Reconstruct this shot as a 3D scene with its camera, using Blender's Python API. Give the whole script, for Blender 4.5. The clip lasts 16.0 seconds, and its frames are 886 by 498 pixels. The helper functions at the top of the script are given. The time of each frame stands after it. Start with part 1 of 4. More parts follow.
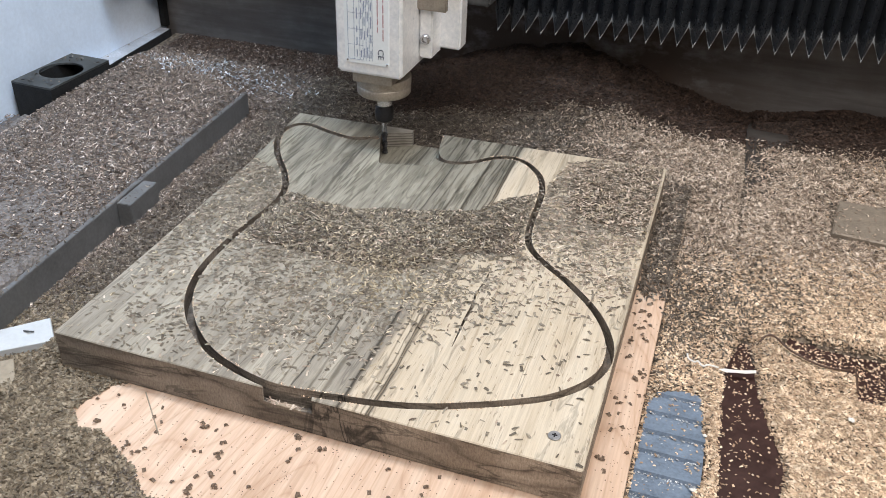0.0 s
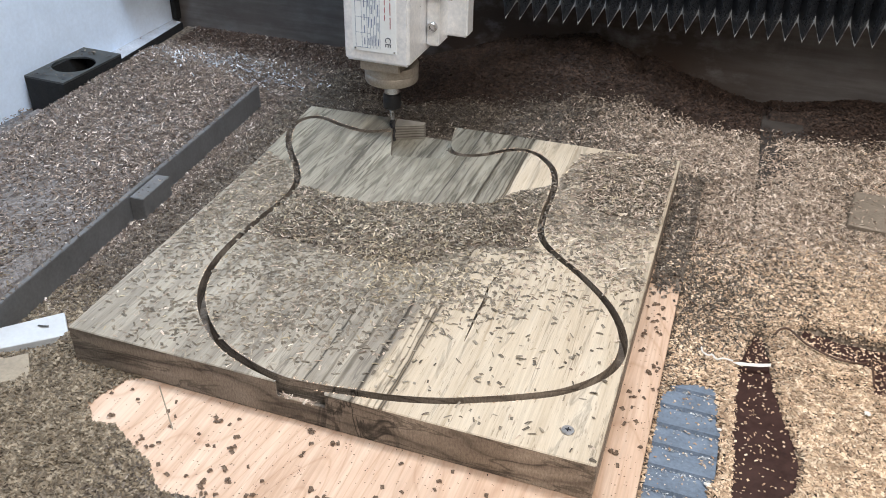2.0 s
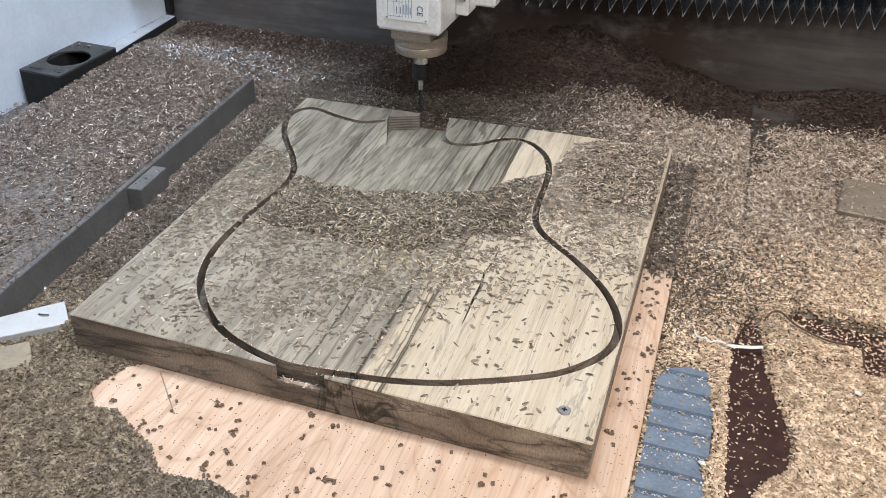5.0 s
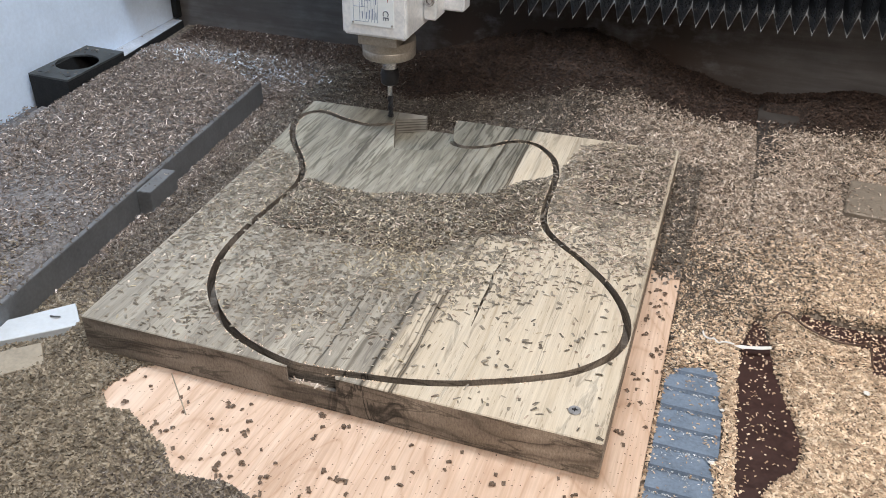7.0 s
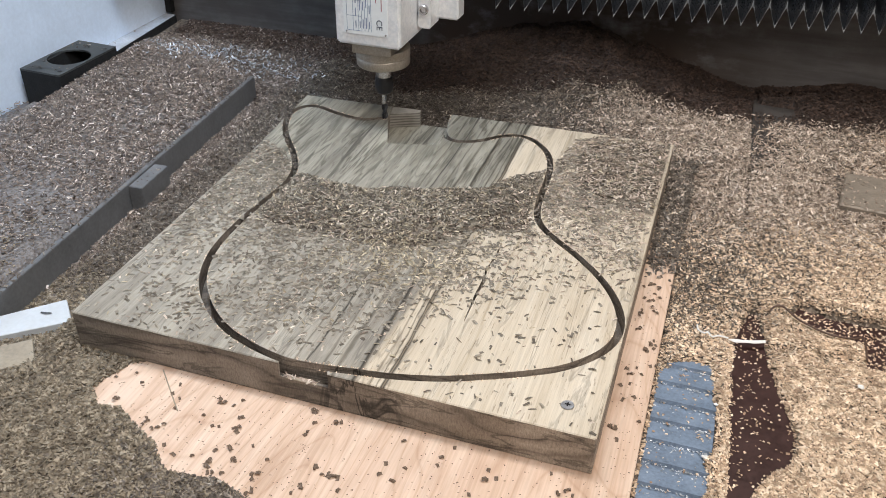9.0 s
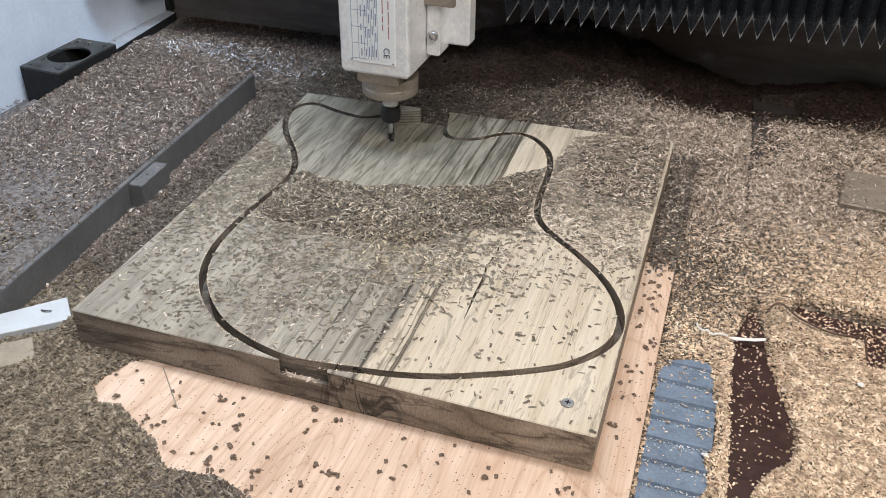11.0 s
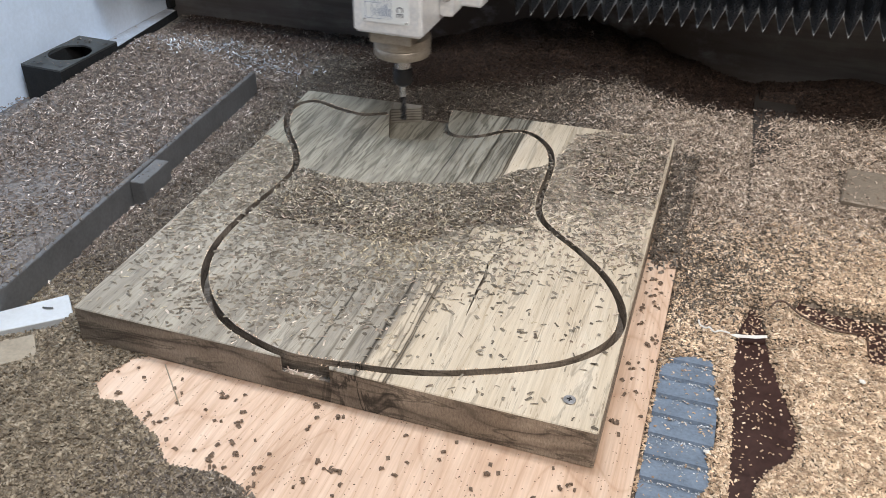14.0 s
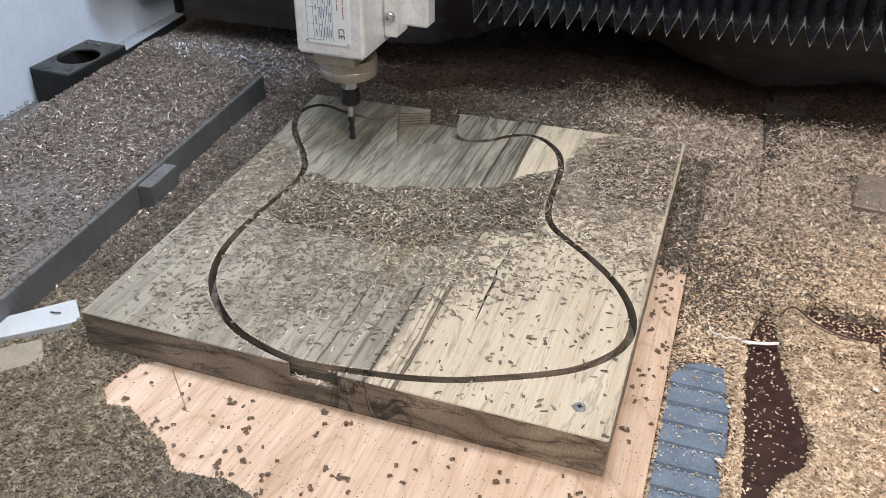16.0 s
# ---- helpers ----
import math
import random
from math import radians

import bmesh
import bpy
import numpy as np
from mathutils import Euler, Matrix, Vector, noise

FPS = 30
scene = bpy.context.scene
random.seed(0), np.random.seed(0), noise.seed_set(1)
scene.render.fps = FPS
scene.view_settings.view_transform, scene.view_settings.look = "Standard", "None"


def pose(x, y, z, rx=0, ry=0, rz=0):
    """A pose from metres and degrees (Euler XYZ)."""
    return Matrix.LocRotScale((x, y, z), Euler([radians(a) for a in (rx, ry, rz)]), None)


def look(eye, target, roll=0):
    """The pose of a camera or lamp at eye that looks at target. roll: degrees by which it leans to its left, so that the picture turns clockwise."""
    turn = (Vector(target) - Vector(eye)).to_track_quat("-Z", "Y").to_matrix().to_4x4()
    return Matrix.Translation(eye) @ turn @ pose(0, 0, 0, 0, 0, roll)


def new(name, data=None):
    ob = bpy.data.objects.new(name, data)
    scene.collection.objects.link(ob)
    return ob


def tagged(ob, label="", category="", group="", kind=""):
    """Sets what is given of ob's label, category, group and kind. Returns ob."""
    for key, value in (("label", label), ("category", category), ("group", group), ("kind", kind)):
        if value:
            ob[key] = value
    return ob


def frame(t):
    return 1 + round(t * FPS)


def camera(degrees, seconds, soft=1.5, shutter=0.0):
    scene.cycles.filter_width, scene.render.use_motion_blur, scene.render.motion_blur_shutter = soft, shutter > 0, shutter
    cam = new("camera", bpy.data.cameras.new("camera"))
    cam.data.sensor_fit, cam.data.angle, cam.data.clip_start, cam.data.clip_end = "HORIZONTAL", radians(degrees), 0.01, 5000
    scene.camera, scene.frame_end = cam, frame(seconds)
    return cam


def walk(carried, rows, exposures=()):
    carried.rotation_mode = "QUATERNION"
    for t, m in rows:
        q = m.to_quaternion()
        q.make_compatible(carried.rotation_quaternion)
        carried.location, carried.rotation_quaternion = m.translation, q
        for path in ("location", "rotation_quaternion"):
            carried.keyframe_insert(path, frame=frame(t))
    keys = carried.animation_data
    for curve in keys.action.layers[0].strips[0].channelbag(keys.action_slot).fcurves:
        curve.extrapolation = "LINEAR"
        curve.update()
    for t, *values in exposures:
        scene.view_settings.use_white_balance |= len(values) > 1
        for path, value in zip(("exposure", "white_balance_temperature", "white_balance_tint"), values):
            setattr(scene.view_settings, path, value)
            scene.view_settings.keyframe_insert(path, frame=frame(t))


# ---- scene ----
cam = camera(53.4, 16.0, soft=0.9, shutter=0.5)
PATH = [
    (0, (0.454, -0.423, 0.485), (-0.063, 1.184, -0.588), 1.9),
    (0.5, (0.454, -0.42, 0.485), (-0.07, 1.182, -0.592), 2.1),
    (1, (0.452, -0.417, 0.484), (-0.09, 1.175, -0.598), 1.7),
    (1.5, (0.451, -0.419, 0.484), (-0.099, 1.169, -0.601), 1.4),
    (2, (0.453, -0.42, 0.486), (-0.086, 1.166, -0.605), 1.2),
    (2.5, (0.454, -0.421, 0.48), (-0.08, 1.168, -0.611), 1.0),
    (3, (0.454, -0.426, 0.482), (-0.073, 1.163, -0.613), 1.0),
    (3.5, (0.454, -0.426, 0.482), (-0.066, 1.163, -0.616), 1.2),
    (4, (0.454, -0.429, 0.483), (-0.063, 1.161, -0.615), 1.3),
    (6.5, (0.452, -0.437, 0.483), (-0.079, 1.154, -0.607), 0.8),
    (7, (0.45, -0.439, 0.483), (-0.079, 1.153, -0.605), 0.9),
    (7.5, (0.451, -0.439, 0.483), (-0.078, 1.153, -0.606), 0.8),
    (8, (0.451, -0.437, 0.483), (-0.077, 1.154, -0.609), 0.8),
    (8.5, (0.453, -0.436, 0.483), (-0.072, 1.153, -0.613), 0.8),
    (9, (0.453, -0.435, 0.481), (-0.069, 1.153, -0.617), 0.8),
    (11.5, (0.453, -0.435, 0.481), (-0.068, 1.15, -0.621), 0.8),
    (12, (0.452, -0.433, 0.481), (-0.071, 1.152, -0.621), 0.7),
    (12.5, (0.452, -0.433, 0.481), (-0.071, 1.151, -0.623), 0.7),
    (13, (0.451, -0.433, 0.481), (-0.071, 1.15, -0.624), 0.8),
    (13.5, (0.451, -0.433, 0.48), (-0.071, 1.149, -0.626), 0.8),
    (14, (0.452, -0.436, 0.48), (-0.069, 1.148, -0.625), 0.8),
    (14.5, (0.451, -0.435, 0.48), (-0.069, 1.15, -0.622), 0.8),
    (15, (0.452, -0.435, 0.479), (-0.073, 1.15, -0.622), 0.7),
    (15.5, (0.45, -0.434, 0.48), (-0.08, 1.15, -0.619), 0.7),
    (16, (0.449, -0.432, 0.479), (-0.088, 1.15, -0.62), 0.6),
]
walk(cam, [(t, look(eye, target, roll)) for t, eye, target, roll in PATH], [(0, 0.15), (1, 0.25), (1.5, 0.22), (3.5, 0.13), (7, 0.06), (9, 0.09), (12.5, 0.05), (16, 0.03)])

# ---- world, lights ----
world = bpy.data.worlds.new("workshop_air")
scene.world = world
world.use_nodes = True
world.node_tree.nodes["Background"].inputs[0].default_value = (0.75, 0.85, 1.0, 1)
world.node_tree.nodes["Background"].inputs[1].default_value = 0.08


def area_lamp(name, eye, target, sx, sy, watts, colour, spread=180):
    data = bpy.data.lights.new(name, "AREA")
    data.shape, data.size, data.size_y, data.energy, data.color = "RECTANGLE", sx, sy, watts, colour
    data.spread = radians(spread)
    ob = new(name, data)
    ob.matrix_world = look(eye, target)
    return ob


area_lamp("ceiling_tube_light", (0.15, 0.30, 1.8), (0.15, 0.28, 0), 1.5, 0.3, 25.5, (1.0, 0.96, 0.93))
# added warm fill that brightens the right side; its source is unseen
area_lamp("warm_fill_lamp", (1.20, -0.75, 1.75), (0.70, 0.12, 0), 0.8, 0.8, 32, (1.0, 0.915, 0.845))
# added narrow blue fill, aimed at the side panel to tint it
area_lamp("panel_blue_fill", (0.15, 0.12, 1.6), (-0.42, 0.38, 0.10), 0.3, 0.3, 2.3, (0.42, 0.68, 1.0), 75)


# ---- materials ----
def material(name, rough=0.6, metal=0.0):
    m = bpy.data.materials.new(name)
    m.use_nodes = True
    b = m.node_tree.nodes["Principled BSDF"]
    b.inputs["Roughness"].default_value, b.inputs["Metallic"].default_value = rough, metal
    return m, m.node_tree, b


def node(tree, kind, **values):
    n = tree.nodes.new(kind)
    for key, value in values.items():
        key = key.replace("_", " ")
        if key in n.inputs:
            n.inputs[key].default_value = value
    return n


def ramp(tree, source, stops):
    n = tree.nodes.new("ShaderNodeValToRGB")
    e = n.color_ramp.elements
    while len(e) < len(stops):
        e.new(0.5)
    for el, (p, c) in zip(e, stops):
        el.position, el.color = p, (*c, 1)
    tree.links.new(source, n.inputs[0])
    return n.outputs[0]


def mix(tree, fac, a, b, how="MIX"):
    n = tree.nodes.new("ShaderNodeMix")
    n.data_type, n.blend_type = "RGBA", how
    for socket, value in ((n.inputs[0], fac), (n.inputs[6], a), (n.inputs[7], b)):
        if isinstance(value, bpy.types.NodeSocket):
            tree.links.new(value, socket)
        else:
            socket.default_value = value if not isinstance(value, tuple) else (*value, 1)
    return n.outputs[2]


def coords(tree, scale=(1, 1, 1), turn=(0, 0, 0)):
    tc = tree.nodes.new("ShaderNodeTexCoord")
    mp = tree.nodes.new("ShaderNodeMapping")
    mp.inputs["Scale"].default_value, mp.inputs["Rotation"].default_value = scale, [radians(a) for a in turn]
    tree.links.new(tc.outputs["Object"], mp.inputs[0])
    return mp.outputs[0]


def noise_of(tree, vec, scale, detail=4.0, rough=0.55, distort=0.0):
    n = node(tree, "ShaderNodeTexNoise", Scale=scale, Detail=detail, Roughness=rough, Distortion=distort)
    tree.links.new(vec, n.inputs["Vector"])
    return n.outputs["Fac"]


def bump(tree, bsdf, height, strength, distance=0.001):
    n = node(tree, "ShaderNodeBump", Strength=strength, Distance=distance)
    tree.links.new(height, n.inputs["Height"])
    tree.links.new(n.outputs[0], bsdf.inputs["Normal"])


def plain(name, colour, rough=0.5, metal=0.0, vary=0.25, scale=40.0, relief=0.15):
    m, t, b = material(name, rough, metal)
    v = coords(t)
    n = mix(t, 0.5, noise_of(t, v, scale, 6), noise_of(t, v, scale * 6, 3))
    lo, hi = [c * (1 - vary) for c in colour], [min(1, c * (1 + vary)) for c in colour]
    t.links.new(ramp(t, n, [(0.3, lo), (0.7, hi)]), b.inputs["Base Color"])
    t.links.new(ramp(t, n, [(0.3, [rough * 0.75] * 3), (0.7, [min(1, rough * 1.25)] * 3)]), b.inputs["Roughness"])
    bump(t, b, n, relief, 0.0006)
    return m


def veins_of(tree, vec, scale, width, distort=0.8, detail=3.0):
    """Thin wandering lines: dark (0) on the line, white (1) off it."""
    n = noise_of(tree, vec, scale, detail, 0.55, distort)
    a = tree.nodes.new("ShaderNodeMath")
    a.operation = "SUBTRACT"
    a.inputs[1].default_value = 0.5
    tree.links.new(n, a.inputs[0])
    b = tree.nodes.new("ShaderNodeMath")
    b.operation = "ABSOLUTE"
    tree.links.new(a.outputs[0], b.inputs[0])
    return ramp(tree, b.outputs[0], [(0.0, (0.0, 0.0, 0.0)), (width * 0.4, (0.25, 0.25, 0.25)), (width, (1, 1, 1))])


def slab_wood():
    """Spalted slab: pale cream on one side, grey-brown with black streaks on the other."""
    m, t, b = material("spalted_wood", 0.62)
    sep = t.nodes.new("ShaderNodeSeparateXYZ")
    t.links.new(coords(t), sep.inputs[0])
    fine = noise_of(t, coords(t, (1, 0.035, 0.3)), 420, 4, 0.65)
    streak = noise_of(t, coords(t, (1.0, 0.07, 0.35), (0, 0, 1.5)), 52, 6, 0.6, 0.8)
    # distance across the boards, wandering a little along the grain
    sway = noise_of(t, coords(t, (1, 0.22, 0.4)), 14, 5, 0.6, 0.4)
    drift = t.nodes.new("ShaderNodeMath")
    drift.operation = "MULTIPLY_ADD"
    drift.inputs[1].default_value = 0.012
    t.links.new(sep.outputs[1], drift.inputs[0])
    t.links.new(sep.outputs[0], drift.inputs[2])
    edge = t.nodes.new("ShaderNodeMath")
    edge.operation = "MULTIPLY_ADD"
    edge.inputs[1].default_value = 0.020
    t.links.new(sway, edge.inputs[0])
    t.links.new(drift.outputs[0], edge.inputs[2])
    across = t.nodes.new("ShaderNodeMath")
    across.operation = "MULTIPLY_ADD"
    across.inputs[1].default_value, across.inputs[2].default_value = 8.0, -1.60
    t.links.new(edge.outputs[0], across.inputs[0])
    # the border of the pale wood slants a little against the grain
    slant = t.nodes.new("ShaderNodeMath")
    slant.operation = "MULTIPLY_ADD"
    slant.inputs[1].default_value = -0.44
    t.links.new(sep.outputs[1], slant.inputs[0])
    t.links.new(across.outputs[0], slant.inputs[2])
    side = ramp(t, slant.outputs[0], [(0.425, (0, 0, 0)), (0.465, (1, 1, 1))])
    cream = ramp(t, streak, [(0.28, (0.47, 0.40, 0.30)), (0.42, (0.56, 0.485, 0.375)), (0.56, (0.61, 0.54, 0.43)), (0.72, (0.66, 0.60, 0.495))])
    grey = ramp(t, streak, [(0.30, (0.26, 0.235, 0.20)), (0.44, (0.36, 0.33, 0.28)), (0.56, (0.43, 0.395, 0.335)), (0.72, (0.49, 0.455, 0.385))])
    # short dark flames, leaning a little off the grain, strongest at the far end
    flame = noise_of(t, coords(t, (1, 0.085, 0.4), (0, 0, -9)), 120, 4, 0.58, 1.7)
    stroke = ramp(t, flame, [(0.36, (0.36, 0.355, 0.34)), (0.44, (0.60, 0.59, 0.57)), (0.49, (1, 1, 1))])
    broad = noise_of(t, coords(t, (1, 0.20, 0.4), (0, 0, 16)), 46, 4, 0.55, 1.2)
    swirl = ramp(t, broad, [(0.38, (0.55, 0.55, 0.53)), (0.45, (0.82, 0.82, 0.81)), (0.49, (1, 1, 1))])
    patch = ramp(t, noise_of(t, coords(t, (1, 0.4, 1), (0, 0, 15)), 13, 4, 0.6), [(0.40, (0.30, 0.30, 0.30)), (0.55, (1, 1, 1))])
    strong = ramp(t, sep.outputs[1], [(0.16, (0.30, 0.30, 0.30)), (0.31, (0.95, 0.95, 0.95))])
    some = mix(t, 1.0, strong, patch, "MULTIPLY")
    grey = mix(t, some, grey, mix(t, 1.0, grey, stroke, "MULTIPLY"))
    grey = mix(t, mix(t, 1.0, strong, (0.7, 0.7, 0.7), "MULTIPLY"), grey, mix(t, 1.0, grey, swirl, "MULTIPLY"))
    grey = mix(t, strong, grey, mix(t, 1.0, grey, (0.74, 0.775, 0.76), "MULTIPLY"))
    base = mix(t, side, grey, cream)
    # black lines along the border of the two zones, weaker ones over the grey side
    w, d, e, f = (1, 1, 1), (0.07, 0.06, 0.05), (0.24, 0.22, 0.19), (0.42, 0.39, 0.355)
    bold = ramp(t, across.outputs[0], [(0.020, w), (0.030, f), (0.040, w), (0.104, w), (0.114, d), (0.124, w), (0.200, w), (0.212, f), (0.222, w), (0.286, w), (0.300, e), (0.312, f), (0.326, w), (0.415, w), (0.428, d), (0.440, f), (0.452, w), (0.520, w), (0.530, f), (0.540, w), (0.562, w), (0.569, e), (0.577, w), (0.588, w), (0.598, d), (0.606, f), (0.614, d), (0.626, w), (0.96, w), (0.975, (0.78, 0.74, 0.69)), (0.99, w)])
    broken = ramp(t, noise_of(t, coords(t, (1, 0.25, 1)), 26, 4), [(0.34, (0.65, 0.65, 0.65)), (0.46, (1, 1, 1))])
    base = mix(t, mix(t, 1.0, (1.0, 1.0, 1.0), broken, "MULTIPLY"), base, bold, "MULTIPLY")
    thin = veins_of(t, coords(t, (1, 0.09, 0.4), (0, 0, 3)), 38, 0.020, 0.9, 5)
    base = mix(t, 0.30, base, thin, "MULTIPLY")
    base = mix(t, 0.45, base, ramp(t, noise_of(t, coords(t), 9, 5), [(0.35, (0.78, 0.78, 0.77)), (0.62, (1, 1, 1))]), "MULTIPLY")
    base = mix(t, 0.22, base, ramp(t, fine, [(0.38, (0.40, 0.36, 0.32)), (0.55, (1, 1, 1))]), "MULTIPLY")
    hair = noise_of(t, coords(t, (1, 0.022, 0.3), (0, 0, 1.2)), 1100, 3, 0.7)
    pore = noise_of(t, coords(t, (1, 0.12, 0.3)), 620, 2, 0.5)
    base = mix(t, 0.15, base, ramp(t, hair, [(0.40, (0.42, 0.38, 0.34)), (0.52, (1, 1, 1)), (0.66, (1.0, 1.0, 1.0))]), "MULTIPLY")
    base = mix(t, 0.5, base, ramp(t, pore, [(0.30, (0.3, 0.26, 0.22)), (0.36, (1, 1, 1))]), "MULTIPLY")
    t.links.new(base, b.inputs["Base Color"])
    bump(t, b, fine, 0.35, 0.0006)
    return m


def end_wood():
    """Darker sawn and routed faces of the slab, some shade put into the colour, with wavy growth lines."""
    m, t, b = material("shaded_end_grain", 0.75)
    w = node(t, "ShaderNodeTexWave", Scale=11.0, Distortion=22.0, Detail=5.0)
    w.inputs["Detail Scale"].default_value = 1.1
    w.bands_direction = "Z"
    t.links.new(coords(t, (0.35, 0.35, 1), (0, 9, 0)), w.inputs["Vector"])
    fine = noise_of(t, coords(t, (1, 1, 0.4)), 700, 4, 0.7)
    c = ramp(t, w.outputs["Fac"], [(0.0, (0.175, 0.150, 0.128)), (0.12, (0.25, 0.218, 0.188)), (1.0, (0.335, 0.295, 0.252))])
    sep = t.nodes.new("ShaderNodeSeparateXYZ")
    t.links.new(coords(t), sep.inputs[0])
    zone = ramp(t, sep.outputs[0], [(0.205, (1, 1, 1)), (0.23, (0, 0, 0)), (0.272, (0, 0, 0)), (0.285, (1, 1, 1))])
    dark = mix(t, 1.0, veins_of(t, coords(t, (1, 0.1, 0.35), (0, -48, 0)), 34, 0.035, 0.8, 4), zone, "LIGHTEN")
    c = mix(t, 0.8, c, dark, "MULTIPLY")
    c = mix(t, 0.5, c, veins_of(t, coords(t, (0.22, 0.22, 1), (0, 10, 0)), 60, 0.04, 1.0, 4), "MULTIPLY")
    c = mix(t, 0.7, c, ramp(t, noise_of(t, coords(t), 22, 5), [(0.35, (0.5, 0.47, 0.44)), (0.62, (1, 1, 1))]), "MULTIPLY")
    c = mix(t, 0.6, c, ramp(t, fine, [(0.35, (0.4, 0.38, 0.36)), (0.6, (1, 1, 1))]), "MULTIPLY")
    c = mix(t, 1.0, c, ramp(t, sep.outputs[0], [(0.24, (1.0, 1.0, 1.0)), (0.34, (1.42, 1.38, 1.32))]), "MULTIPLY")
    t.links.new(c, b.inputs["Base Color"])
    bump(t, b, fine, 0.6, 0.0008)
    return m


def layered_wood():
    """Grey routed wall with close dark growth lines along it."""
    m, t, b = material("routed_wall", 0.75)
    w = node(t, "ShaderNodeTexWave", Scale=95.0, Distortion=5.0, Detail=4.0)
    w.inputs["Detail Scale"].default_value = 0.8
    w.bands_direction = "Z"
    t.links.new(coords(t, (0.25, 0.25, 1)), w.inputs["Vector"])
    c = ramp(t, w.outputs["Fac"], [(0.0, (0.12, 0.11, 0.096)), (0.25, (0.24, 0.225, 0.195)), (1.0, (0.32, 0.30, 0.265))])
    c = mix(t, 0.6, c, ramp(t, noise_of(t, coords(t), 60, 4), [(0.35, (0.55, 0.53, 0.5)), (0.6, (1, 1, 1))]), "MULTIPLY")
    t.links.new(c, b.inputs["Base Color"])
    bump(t, b, w.outputs["Fac"], 0.4, 0.0006)
    return m


def ply_wood():
    m, t, b = material("plywood_face", 0.6)
    v = coords(t, (1.0, 0.07, 1), (0, 0, 4))
    wide = noise_of(t, v, 60, 6, 0.62, 1.2)
    fine = noise_of(t, coords(t, (1, 0.03, 1), (0, 0, 4)), 500, 3)
    c = ramp(t, wide, [(0.28, (0.56, 0.395, 0.285)), (0.46, (0.68, 0.510, 0.395)), (0.66, (0.75, 0.60, 0.485))])
    # rotary-cut figure: nested level lines of a slow field
    hill = noise_of(t, coords(t, (1, 0.28, 1), (0, 0, 4)), 7.0, 2, 0.35, 0.2)
    many = t.nodes.new("ShaderNodeMath")
    many.operation = "MULTIPLY"
    many.inputs[1].default_value = 34.0
    t.links.new(hill, many.inputs[0])
    fold = t.nodes.new("ShaderNodeMath")
    fold.operation = "FRACT"
    t.links.new(many.outputs[0], fold.inputs[0])
    c = mix(t, 0.55, c, ramp(t, fold.outputs[0], [(0.0, (0.72, 0.62, 0.54)), (0.12, (0.95, 0.93, 0.91)), (0.6, (1, 1, 1)), (0.92, (0.90, 0.86, 0.82)), (1.0, (0.72, 0.62, 0.54))]), "MULTIPLY")
    c = mix(t, 0.24, c, ramp(t, fine, [(0.35, (0.5, 0.42, 0.38)), (0.6, (1, 1, 1))]), "MULTIPLY")
    c = mix(t, 0.6, c, ramp(t, noise_of(t, coords(t), 17, 5, 0.6), [(0.33, (0.80, 0.77, 0.74)), (0.60, (1, 1, 1))]), "MULTIPLY")
    t.links.new(c, b.inputs["Base Color"])
    bump(t, b, fine, 0.2, 0.0004)
    return m


def chip_material(name, stops, gloss=0.78):
    """Cut chips: each one has its own shade, with grain across it."""
    m, t, b = material(name, gloss)
    geo = t.nodes.new("ShaderNodeNewGeometry")
    c = ramp(t, geo.outputs["Random Per Island"], stops)
    v = coords(t)
    c = mix(t, 0.6, c, ramp(t, noise_of(t, v, 14, 4), [(0.35, (0.62, 0.60, 0.58)), (0.65, (1.0, 1.0, 1.0))]), "MULTIPLY")
    c = mix(t, 0.4, c, ramp(t, noise_of(t, v, 900, 3), [(0.35, (0.55, 0.5, 0.45)), (0.6, (1, 1, 1))]), "MULTIPLY")
    # clumps of darker and paler chips
    c = mix(t, 0.85, c, ramp(t, noise_of(t, v, 125, 3, 0.6), [(0.36, (0.46, 0.44, 0.42)), (0.60, (1, 1, 1))]), "MULTIPLY")
    c = mix(t, 1.0, c, (1.27, 1.28, 1.29), "MULTIPLY")
    t.links.new(c, b.inputs["Base Color"])
    return m


def dust_material(name, lo, mid, hi):
    m, t, b = material(name, 0.85)
    v = coords(t)
    cell = node(t, "ShaderNodeTexVoronoi", Scale=330.0)
    t.links.new(v, cell.inputs["Vector"])
    sep = t.nodes.new("ShaderNodeSeparateColor")
    t.links.new(cell.outputs["Color"], sep.inputs[0])
    c = ramp(t, sep.outputs[0], [(0.0, lo), (0.5, mid), (1.0, hi)])
    c = mix(t, 0.7, c, ramp(t, noise_of(t, v, 16, 5), [(0.35, (0.6, 0.58, 0.55)), (0.65, (1, 1, 1))]), "MULTIPLY")
    t.links.new(c, b.inputs["Base Color"])
    bump(t, b, cell.outputs["Distance"], 0.9, 0.002)
    return m


